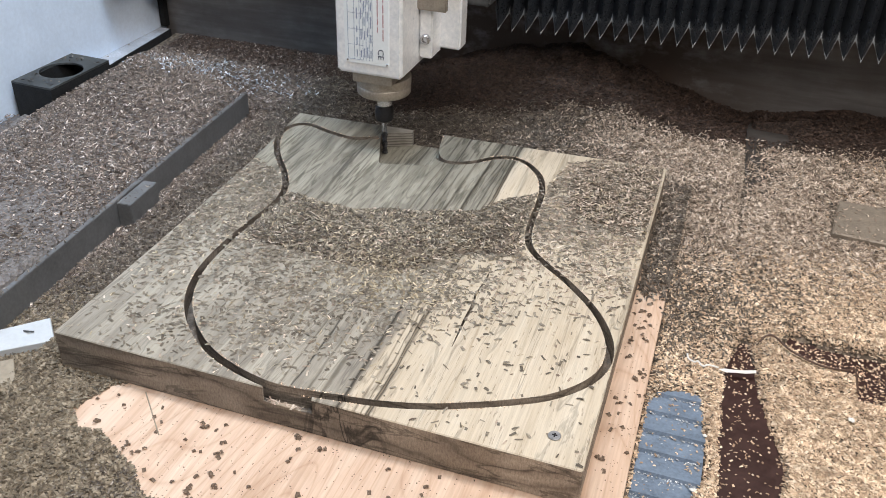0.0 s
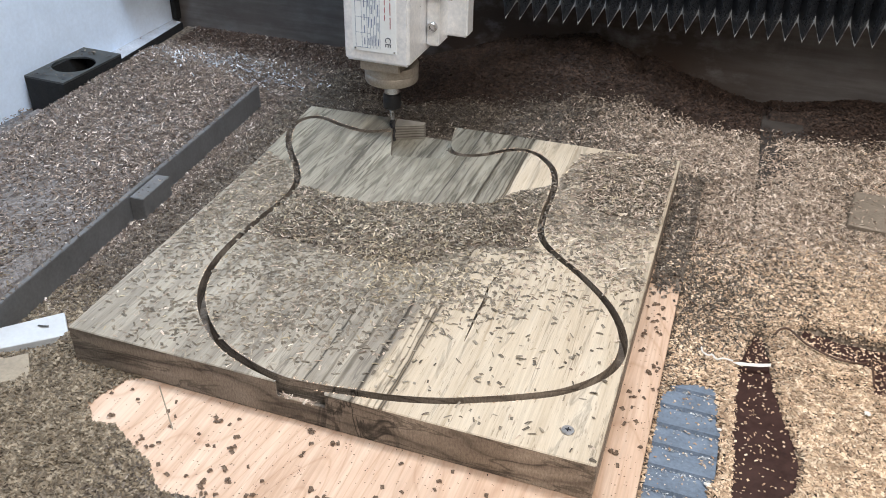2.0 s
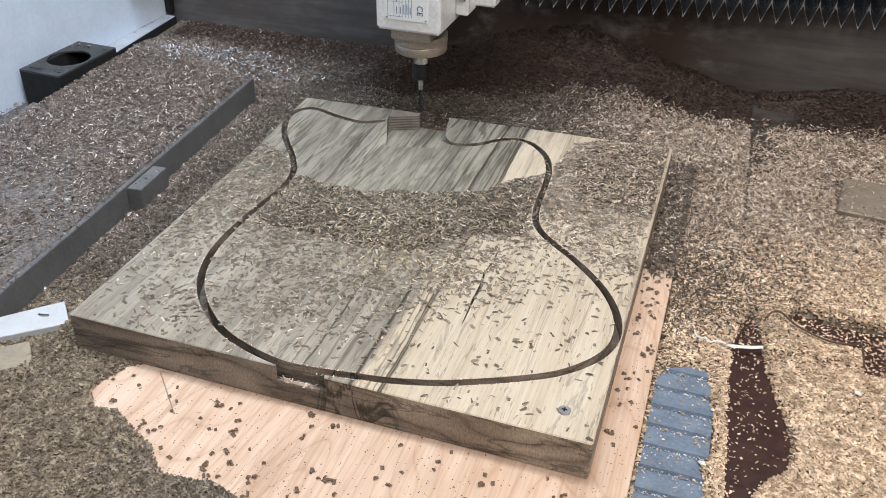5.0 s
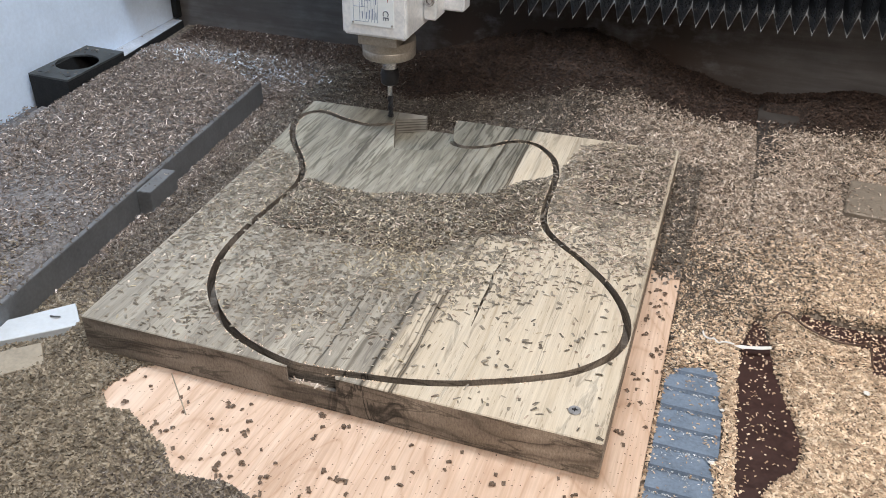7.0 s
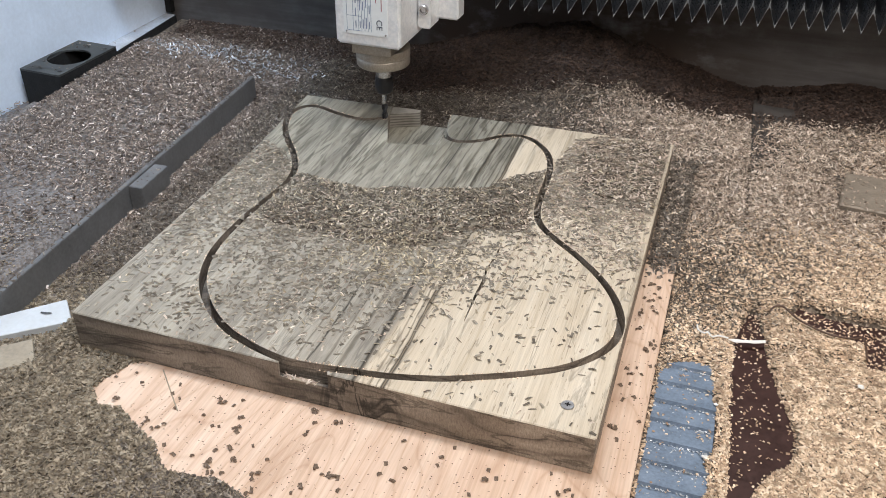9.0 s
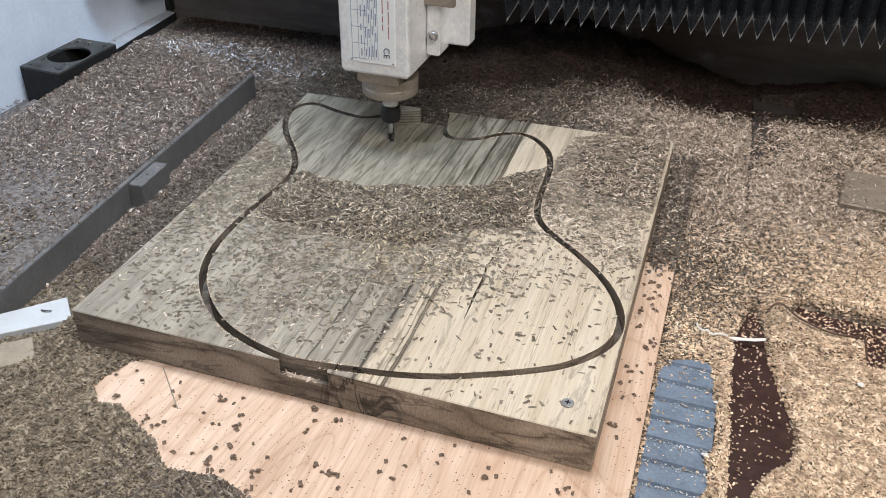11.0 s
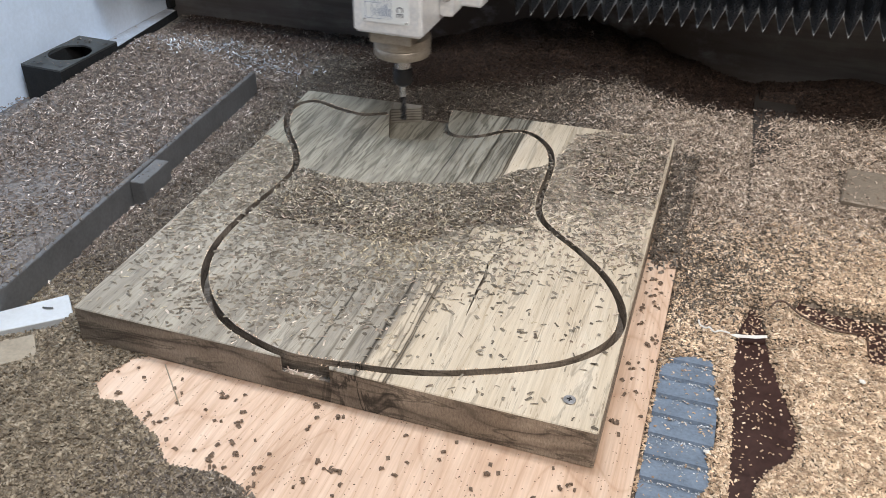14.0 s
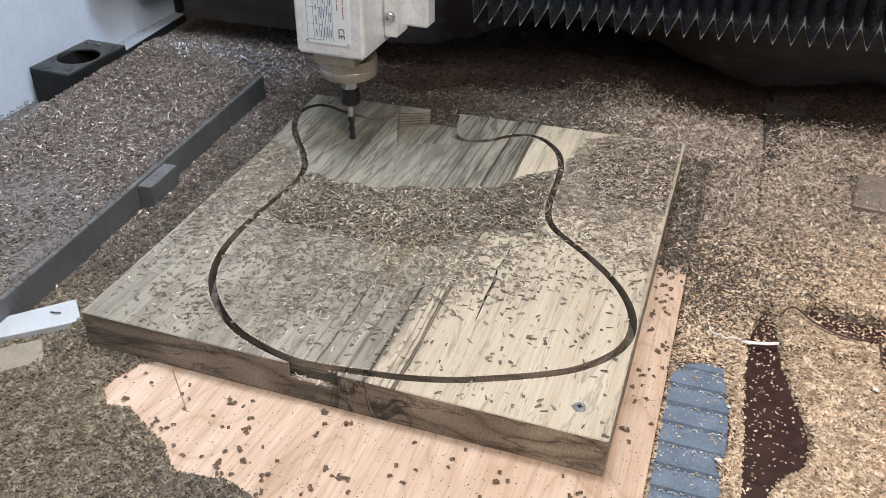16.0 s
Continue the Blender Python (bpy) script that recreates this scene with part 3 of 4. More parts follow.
def scatter(name, x, y, z, length, width, mat, label, tilt=28, seed=1, curl=0.35, folds=2):
    """One object of many small curled chips, at the places given."""
    r = np.random.RandomState(seed)
    n = len(x)
    ln, wd = length * r.uniform(0.45, 1.35, n), width * r.uniform(0.5, 1.4, n)
    cb = ln * curl * r.uniform(-0.2, 1.0, n)
    local = np.zeros((n, 6, 3))
    for k, (u, w) in enumerate(((-0.5, -0.5), (-0.5, 0.5), (0, 0.5), (0, -0.5), (0.5, -0.5), (0.5, 0.5))):
        local[:, k, 0], local[:, k, 1] = u * ln, w * wd * r.uniform(0.7, 1.2, n)
        local[:, k, 2] = cb if u == 0 else 0
    a, b, c = r.uniform(0, 6.283, n), np.radians(r.normal(0, tilt, n)), np.radians(r.normal(0, tilt, n))
    one, nil = np.ones(n), np.zeros(n)
    rx = np.stack([one, nil, nil, nil, np.cos(c), -np.sin(c), nil, np.sin(c), np.cos(c)], -1).reshape(n, 3, 3)
    ry = np.stack([np.cos(b), nil, np.sin(b), nil, one, nil, -np.sin(b), nil, np.cos(b)], -1).reshape(n, 3, 3)
    rz = np.stack([np.cos(a), -np.sin(a), nil, np.sin(a), np.cos(a), nil, nil, nil, one], -1).reshape(n, 3, 3)
    if folds == 1:
        local = local[:, [0, 1, 5, 4]]
        local[:, [0, 2], 2] += (0.22 * wd)[:, None]
    k = local.shape[1]
    v = np.einsum("nij,nkj->nki", rz @ ry @ rx, local)
    v[:, :, 0] += x[:, None]
    v[:, :, 1] += y[:, None]
    v[:, :, 2] += (z - v[:, :, 2].min(1) * 0.8)[:, None]
    base = np.arange(n)[:, None] * k
    f = (np.concatenate([base + [0, 3, 2, 1], base + [3, 4, 5, 2]], 1) if folds == 2 else base + [0, 3, 2, 1]).reshape(-1)
    me = bpy.data.meshes.new(name)
    me.vertices.add(n * k)
    me.vertices.foreach_set("co", v.reshape(-1))
    me.loops.add(len(f))
    me.loops.foreach_set("vertex_index", f.astype(np.int32))
    me.polygons.add(len(f) // 4)
    me.polygons.foreach_set("loop_start", np.arange(len(f) // 4, dtype=np.int32) * 4)
    me.update(calc_edges=True)
    me.materials.append(mat)
    return tagged(new(name, me), label, "wood chips", kind="stuff")


def draw(n, x0, x1, y0, y1, seed):
    r = np.random.RandomState(seed)
    return r.uniform(x0, x1, n), r.uniform(y0, y1, n), r.uniform(0, 1, n)


def ground_chips():
    """Chips lying on the dust, in shades by region."""
    x, y, u = draw(960000, -0.385, 0.80, -0.16, 0.748, 11)
    swept = inside(x, y, SHEET_SWEPT) | inside(x, y, BLUE_AREA) | inside(x, y, MAT_AREA) | inside(x, y, DARK_AREA)
    bar = bar_line(y)
    keep = ~swept & ~inside(x, y, SLAB) & ~((x > bar - 0.003) & (x < bar + 0.0055) & (y < 0.521)) & ~((x > 0.596) & (x < 0.70) & (y > 0.450) & (y < 0.53))
    keep &= (x > bed_edge(y) - 0.003) & ~inside(x, y, STRIP) & ~(inside(x, y, STUB) & (u < 0.75))
    slot = (np.abs(x - 0.5055) < 0.0024) & (y > 0.38) & (y < 0.73)
    keep &= ~(slot & (u < 0.55 + 0.35 * waves(x, y, 80, 96)))
    keep &= ~(inside(x, y, RUBBER) & (y < 0.66) & (u < 0.66 - 0.62 * step(x + 0.025 * waves(x, y, 60, 97), 0.515, 0.565) - 0.35 * step(0.62 - y, 0.0, 0.14)))
    thin = inside(x, y, RUBBER) & (y > 0.632) & (y < 0.715) & (x < 0.62)
    keep &= ~(thin & (u < 0.93 - 0.75 * step(x + 0.02 * waves(x, y, 60, 95), 0.535, 0.60) - 0.5 * step(0.70 - y, 0.0, 0.05)))
    keep &= (x > -0.16 - 0.85 * np.maximum(y, -0.05)) & (x < 0.64 + 0.14 * y) & ~((y > 0.515) & (u > 0.75)) & ~((y > shaded_deposit_edge(x) - 0.02) & (x > -0.03) & (x < 0.36) & (u > 0.40))
    keep &= ~((x < bar) & (y < 0.58) & (u > 0.14 + 0.50 * step(y, 0.08, 0.50) + 0.28 * waves(x, y, 40, 93)))
    keep &= ~((x > 0.41) & (x < 0.449) & (y < 0.49) & (u > 0.42))
    x, y, u = x[keep], y[keep], u[keep]
    r = np.random.RandomState(5)
    mixv = 0.55 * waves(x, y, 18, 21) + 0.25 * r.normal(0, 1, len(x))
    tan = step(x + 0.22 * mixv - 0.30 * (y - 0.25), 0.38, 0.52)
    pale = step(x + 0.16 * mixv, 0.22, 0.42) * step(y + 0.05 * mixv, 0.30, 0.48) * (0.5 + 0.5 * step(mixv, -0.25, 0.05))
    olive = (1 - step(x, 0.05, 0.25)) * (1 - step(y + 0.1 * mixv, 0.02, 0.12))
    # second term paints beam and upright shade over the far left bed
    brown = np.maximum(step(y + 0.030 * mixv - shaded_deposit_edge(x), -0.020, 0.015) * step(x + 0.03 * mixv, -0.05, 0.05), 0.85 * step(y + 0.05 * mixv, 0.635, 0.70) * (x < 0.1))
    pick = r.uniform(0, 1, len(x))
    z = np.maximum(level(x, y), np.where(inside(x, y, SHEET), PLY_TOP, np.where(inside(x, y, RUBBER), 0.0136, 0.004))) + r.uniform(-0.001, 0.0015, len(x))
    b = pick < brown
    o = ~b & (pick < olive)
    w = ~b & ~o & (r.uniform(0, 1, len(x)) < pale)
    t = ~b & ~o & ~w & (r.uniform(0, 1, len(x)) < tan)
    l = ~b & ~o & ~t & ~w & (x + 0.03 * mixv < -0.09)
    g = ~b & ~o & ~t & ~w & ~l
    for sel, mat, ln, wd, what, sd in ((g, CHIP_GREY, 0.0042, 0.0012, "grey-brown curled wood chips covering the machine bed", 1), (t, CHIP_TAN, 0.0035, 0.0015, "pale tan wood chips heaped beside the slab", 2),
                                       (o, CHIP_OLIVE, 0.0034, 0.0015, "fine olive-grey wood chips drifted over the plywood", 3), (w, CHIP_PALE, 0.0052, 0.0015, "pale pinkish wood chips behind the slab", 6), (b, CHIP_BROWN_SHADED, 0.0032, 0.0016, "brown wood chips heaped at the back panel, gantry shadow put into their colour", 4),
                                       (l, CHIP_LEFT, 0.0044, 0.0013, "reddish brown wood chips strewn over the dusty bed", 7)):
        scatter("wood_chips", x[sel], y[sel], z[sel], ln, wd, mat, what, 11 if mat == CHIP_TAN else 18, sd, folds=1)


def shavings():
    """Glinting plastic shavings in the far corner, and chips on the bar."""
    r = np.random.RandomState(61)
    n = 800
    x, y = r.normal(-0.215, 0.075, n), r.normal(0.600, 0.026, n)
    ok = (x > -0.37) & (x < -0.06)
    scatter("plastic_shavings", x[ok], y[ok], level(x[ok], y[ok]) + 0.0015, 0.0044, 0.0017, CHIP_ICE, "pale blue plastic shavings among brown chips", 30, 62, folds=1)
    n = 130
    y = r.uniform(0.0, 0.515, n)
    x = bar_line(y) + r.uniform(-0.001, 0.0035, n)
    scatter("wood_chips", x, y, np.full(n, 0.0342), 0.0036, 0.0013, CHIP_GREY, "few chips lying on the steel bar", 12, 63)
    x, y = r.uniform(-0.1015, -0.0905, 16), r.uniform(0.222, 0.262, 16)
    scatter("wood_chips", x, y, np.full(16, 0.0322), 0.0036, 0.0014, CHIP_GREY, "few chips lying on the steel block", 12, 64)


def ledge_chips():
    r = np.random.RandomState(66)
    n = 1500
    x, y = r.uniform(-0.404, -0.352, n), r.uniform(0.20, 0.73, n)
    keep = np.where(y < 0.40, 0.8, 0.06 + 0.30 * np.exp(-(x + 0.404) / 0.004)) * (waves(x, y, 50, 67) > -0.15)
    ok = ((y < 0.40) | (y > 0.53)) & (r.uniform(0, 1, n) < keep) & (x < np.where(y < 0.5, -0.352, -0.377 - 0.06 * np.maximum(y - 0.55, 0)))
    scatter("wood_chips", x[ok], y[ok], np.where(y[ok] < 0.5, 0.0065, 0.0182), 0.0045, 0.0018, CHIP_LEFT, "brown chips caught along the foot of the side panel", 12, 68, folds=1)


def plate_chips():
    r = np.random.RandomState(81)
    n = 900
    x, y = r.uniform(0.599, 0.66, n), r.uniform(0.450, 0.530, n)
    near = np.minimum(np.minimum(x - 0.599, y - 0.450), 0.530 - y)
    ok = r.uniform(0, 1, n) < 0.08 + 0.35 * np.exp(-near / 0.004)
    scatter("wood_chips", x[ok], y[ok], np.full(ok.sum(), 0.0196), 0.0036, 0.0014, CHIP_PALE, "pale chips lying over the rim of the metal plate", 14, 82)


def groove_fibres():
    """Torn pale fibres along the routed edge."""
    r = np.random.RandomState(71)
    line = spline(GROOVE, 40)
    i = r.randint(1, len(line) - 1, 1500)
    p = np.array([line[k] for k in i])
    d = np.array([line[k + 1] - line[k - 1] for k in i])
    d = d / np.linalg.norm(d, axis=1)[:, None]
    side = np.where(r.uniform(0, 1, len(i)) < 0.5, 1, -1) * (0.0034 + np.abs(r.normal(0, 0.0006, len(i))))
    x, y = p[:, 0] - d[:, 1] * side, p[:, 1] + d[:, 0] * side
    ok = inside(x, y, [(0.001, 0.001), (0.419, 0.001), (0.419, 0.465), (-0.010, 0.449), (-0.001, 0.29)]) & ~inside(x, y, POCKET) & (waves(x, y, 60, 73) > -0.12)
    x, y = x[ok], y[ok]
    scatter("wood_fibres", x, y, np.full(len(x), TOP), 0.0014, 0.0007, CHIP_TAN, "torn pale wood fibres along the routed groove", 18, 72)


def sheet_chips():
    """Single dark chips on the swept plywood, the blue plate and the dark mat."""
    r = random.Random(31)
    flakes = []
    for k in range(7):
        bm = bmesh.new()
        ln, wd, th = r.uniform(0.0028, 0.0046), r.uniform(0.0017, 0.0028), 0.0004
        rows = []
        for i in range(4):
            q = i / 3 - 0.5
            zc = 0.0011 * (1 - (2 * q) ** 2) * r.uniform(0.3, 1.3)
            skew = r.uniform(-0.0007, 0.0007)
            wl, wr = -wd / 2 * r.uniform(0.75, 1.15), wd / 2 * r.uniform(0.75, 1.15)
            rows.append([bm.verts.new((q * ln + skew, wl, zc)), bm.verts.new((q * ln, wr, zc + r.uniform(0, 0.0006))), bm.verts.new((q * ln, wr, zc + th)), bm.verts.new((q * ln + skew, wl, zc + th))])
        for a, b in zip(rows, rows[1:]):
            for j in range(4):
                bm.faces.new((a[j], a[(j + 1) % 4], b[(j + 1) % 4], b[j]))
        bm.faces.new(rows[0][::-1])
        bm.faces.new(rows[-1])
        bmesh.ops.recalc_face_normals(bm, faces=bm.faces)
        flakes.append(mesh_from("wood_chip", bm, CHIP_RUST))
    count = 0
    while count < 240:
        rim = count % 4 == 3
        px, py = (r.uniform(0.4235, 0.4445), r.uniform(0.02, 0.30)) if rim else (r.uniform(0.05, 0.44), r.uniform(-0.14, -0.006))
        at = np.array([px]), np.array([py])
        if not inside(*at, SHEET_SWEPT)[0]:
            continue
        for j in range(r.choice((1, 1, 1, 2, 3))):
            ob = new("wood_chip", r.choice(flakes))
            ob.matrix_basis = pose(px + r.gauss(0, 0.0022) * (j > 0), py + r.gauss(0, 0.0022) * (j > 0), PLY_TOP + 0.0001 + 0.0007 * j, r.uniform(-6, 6), r.uniform(-6, 6), r.uniform(0, 360))
            tagged(ob, "dark brown curled wood chip lying on bare plywood", "wood chip", "chips on the bare plywood")
            count += 1
    x, y, u = draw(5200, 0.03, 0.45, -0.30, 0.40, 35)
    ok = inside(x, y, SHEET_SWEPT) & ~inside(x, y, SLAB) & (x < 0.447)
    scatter("wood_crumbs", x[ok], y[ok], np.full(ok.sum(), PLY_TOP + 0.0001), 0.0011, 0.0007, CHIP_RUST, "fine brown crumbs on bare plywood", 8, 36, folds=1)
    x, y, u = draw(9000, 0.4215, 0.448, 0.19, 0.50, 33)
    ok = u < 0.75 * step(y, 0.24, 0.36)
    scatter("wood_chips", x[ok], y[ok], PLY_TOP + 0.003 * u[ok] * step(y[ok], 0.26, 0.44), 0.0048, 0.0017, CHIP_GREY, "pale brown chips on the plywood rim beside the slab", 18, 10)
    r2 = np.random.RandomState(36)
    k = r2.randint(0, 10, 900)
    x, y = r2.uniform(0.4515, 0.497, 900), 0.150 - k * 0.0225 + np.where(r2.uniform(0, 1, 900) < 0.5, r2.normal(-0.0008, 0.0007, 900), r2.uniform(0, 0.022, 900))
    ok = inside(x, y, BLUE_AREA)
    scatter("dust_flecks", x[ok], y[ok], np.full(ok.sum(), 0.0048), 0.0016, 0.0009, CHIP_ICE, "pale dust caught along the ribs of the strip", 10, 37, folds=1)
    x, y, u = draw(9000, 0.45, 0.67, -0.1, 0.27, 32)
    a, b, c = inside(x, y, BLUE_AREA), inside(x, y, MAT_AREA), inside(x, y, DARK_AREA)
    keep = (a & (u < 0.16)) | (b & ((u < 0.26 + 0.5 * (u < 0.5) * (np.abs(x - 0.53) > 0.02)) | (y > 0.206))) | c
    z = np.where(a, 0.0056, 0.0050)
    scatter("wood_chips", x[keep], y[keep], z[keep], 0.0022, 0.0013, CHIP_TAN, "sparse pale chips on the blue and dark strips", 14, 12)


# guitar-shaped cut: centre line of the groove, from the pocket round the body and back
GROOVE = [(0.1005, 0.4230), (0.0760, 0.4100), (0.0450, 0.4145), (0.0150, 0.4245), (-0.0010, 0.4190), (-0.0075, 0.3980), (0.0000, 0.3690), (0.0170, 0.3390), (0.0390, 0.3100), (0.0555, 0.2820), (0.0625, 0.2570), (0.0625, 0.2330),
          (0.0595, 0.2050), (0.0570, 0.1710), (0.0570, 0.1390), (0.0605, 0.1110), (0.0700, 0.0820), (0.0850, 0.0580), (0.1060, 0.0365), (0.1280, 0.0215), (0.1480, 0.0130), (0.1690, 0.0070), (0.1890, 0.0038), (0.2110, 0.0050),
          (0.2370, 0.0085), (0.2710, 0.0140), (0.3030, 0.0230), (0.3280, 0.0335), (0.3540, 0.0460), (0.3790, 0.0605), (0.3960, 0.0760), (0.4085, 0.0930), (0.4150, 0.1110), (0.4155, 0.1300), (0.4110, 0.1490), (0.4010, 0.1700),
          (0.3860, 0.1910), (0.3650, 0.2130), (0.3520, 0.2245), (0.3310, 0.2430), (0.3185, 0.2600), (0.3120, 0.2810), (0.3090, 0.3100), (0.3075, 0.3430), (0.3040, 0.3710), (0.2955, 0.3970), (0.2810, 0.4170), (0.2660, 0.4275),
          (0.2500, 0.4285), (0.2350, 0.4195), (0.2200, 0.4050), (0.2040, 0.3955), (0.1890, 0.3945), (0.1780, 0.4030), (0.1700, 0.4250), (0.1600, 0.475)]
POCKET = [(0.0895, 0.49), (0.1015, 0.426), (0.1245, 0.366), (0.1285, 0.3635), (0.1760, 0.3770), (0.1795, 0.3820), (0.1770, 0.4080), (0.156, 0.49)]


def groove_distance(x, y):
    line = spline(GROOVE, 4)
    d = np.full(np.shape(x), 9.0)
    for a, b in zip(line, line[1:]):
        ab = b - a
        u = np.clip(((x - a.x) * ab.x + (y - a.y) * ab.y) / ab.length_squared, 0, 1)
        d = np.minimum(d, np.hypot(x - a.x - u * ab.x, y - a.y - u * ab.y))
    return d


def guitar_slab():
    bm = prism(SLAB, PLY_TOP, TOP)
    bmesh.ops.bevel(bm, geom=list(bm.edges), offset=0.0008, segments=1, affect="EDGES")
    ob = part("slab", bm, WOOD)
    line = spline(GROOVE, 5)
    left, right = [], []
    for i, p in enumerate(line):
        d = (line[min(i + 1, len(line) - 1)] - line[max(i - 1, 0)]).normalized()
        s = Vector((-d.y, d.x)) * 0.0033
        left.append(p + s)
        right.append(p - s)
    cut = bmesh.new()
    rows = [[cut.verts.new((q.x, q.y, z)) for q, z in ((a, 0.034), (b, 0.034), (b, 0.07), (a, 0.07))] for a, b in zip(left, right)]
    for a, b in zip(rows, rows[1:]):
        for k in range(4):
            cut.faces.new((a[k], a[(k + 1) % 4], b[(k + 1) % 4], b[k]))
    cut.faces.new(rows[0][::-1])
    cut.faces.new(rows[-1])
    bmesh.ops.recalc_face_normals(cut, faces=cut.faces)
    crack = [(0.2955, 0.212), (0.2965, 0.190), (0.2942, 0.168), (0.2970, 0.150), (0.2965, 0.128), (0.2978, 0.093)]
    wide = [0.0003, 0.0009, 0.0007, 0.0016, 0.0011, 0.0002]
    ring = [(x - w, y) for (x, y), w in zip(crack, wide)] + [(x + w, y) for (x, y), w in zip(crack[::-1], wide[::-1])]
    tools = [part("cutter", cut, WOOD), part("cutter", prism(POCKET, 0.0335, 0.08), WOOD), part("cutter", prism(ring, 0.047, 0.07), WOOD), part("cutter", prism([(0.179, -0.01), (0.226, -0.01), (0.221, 0.0045), (0.205, 0.0060), (0.184, 0.0040)], 0.0385, 0.07), WOOD)]
    for tool in tools:
        mod = ob.modifiers.new("cut", "BOOLEAN")
        mod.operation, mod.object, mod.solver = "DIFFERENCE", tool, "EXACT"
    me = bpy.data.meshes.new_from_object(ob.evaluated_get(bpy.context.evaluated_depsgraph_get()))
    ob.modifiers.clear()
    ob.data = me
    me.materials.clear()
    me.materials.append(WOOD)
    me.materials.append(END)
    # upright and routed faces take the darker wood, which holds some painted shade
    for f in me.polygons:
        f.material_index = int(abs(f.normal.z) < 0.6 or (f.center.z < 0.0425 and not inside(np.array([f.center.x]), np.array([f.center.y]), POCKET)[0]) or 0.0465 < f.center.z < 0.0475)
    for tool in tools:
        bpy.data.objects.remove(tool)
    ob.name = "guitar_body_slab"
    ledge = prism([(0.0975, 0.4355), (0.1310, 0.4515), (0.1300, 0.4590), (0.0935, 0.4570)], 0.0336, TOP - 0.0010, 0.0006)
    part("pocket_back", ledge, layered_wood(), ob, "striped end-grain step left standing at the back of the pocket")
    part("torn_facet", prism([(0.1880, -0.0004), (0.2140, -0.0004), (0.2120, 0.0030), (0.1910, 0.0026)], 0.0378, 0.0389, 0.0003), OFFCUT, ob, "pale torn facet in the break-out")
    return tagged(ob, "spalted wood slab with a routed guitar-body outline and neck pocket, lying on plywood", "wood slab")


HEAP_FRONT = [(-0.02, 0.335), (0.03, 0.305), (0.061, 0.267), (0.092, 0.268), (0.144, 0.261), (0.179, 0.277), (0.218, 0.285), (0.259, 0.302), (0.273, 0.335), (0.300, 0.358), (0.307, 0.380), (0.318, 0.445), (0.356, 0.463), (0.43, 0.470)]


def heap_front(x, y):
    """How far inside the swept border a place of the slab lies."""
    return np.interp(x, *zip(*HEAP_FRONT)) + 0.005 * waves(x, y, 120, 54) + 0.004 * waves(x, y, 40, 51) - y


def heap_height(x, y):
    f = heap_front(x, y)
    h = 0.0075 * step(f, 0.0, 0.016) * step(y, 0.15 + 0.07 * step(x, 0.21, 0.28), 0.26) * step(x, 0.045, 0.09) * (1 - step(x, 0.25, 0.33)) + 0.0022 * step(f, 0.0, 0.02) * step(x, 0.31, 0.36) * step(y, 0.26, 0.40)
    return h * (1 + 0.25 * waves(x, y, 90, 55))


def slab_heap():
    """The packed core of the drift on the slab, under its loose chips."""
    xs, ys = np.arange(0.03, 0.418, 0.003), np.arange(0.13, 0.464, 0.003)
    gx, gy = np.meshgrid(xs, ys)
    h = heap_height(gx, gy) - 0.0006
    h = np.where(groove_distance(gx, gy) < 0.006, -0.001, h)
    idx = np.arange(gx.size).reshape(gx.shape)
    f = np.stack([idx[:-1, :-1], idx[:-1, 1:], idx[1:, 1:], idx[1:, :-1]], -1).reshape(-1, 4)
    high = (h > 0.0).reshape(-1)
    f = f[high[f].sum(1) >= 3]
    used, back = np.unique(f, return_inverse=True)
    me = bpy.data.meshes.new("packed_chips")
    co = np.stack([gx, gy, TOP + np.maximum(h, 0.0003)], -1).reshape(-1, 3)[used]
    me.from_pydata(co.tolist(), [], back.reshape(-1, 4).tolist())
    me.materials.append(DUST)
    me.shade_smooth()
    tagged(new("packed_chips", me), "packed core of the chip drift on the wood slab", "wood chips", kind="stuff")


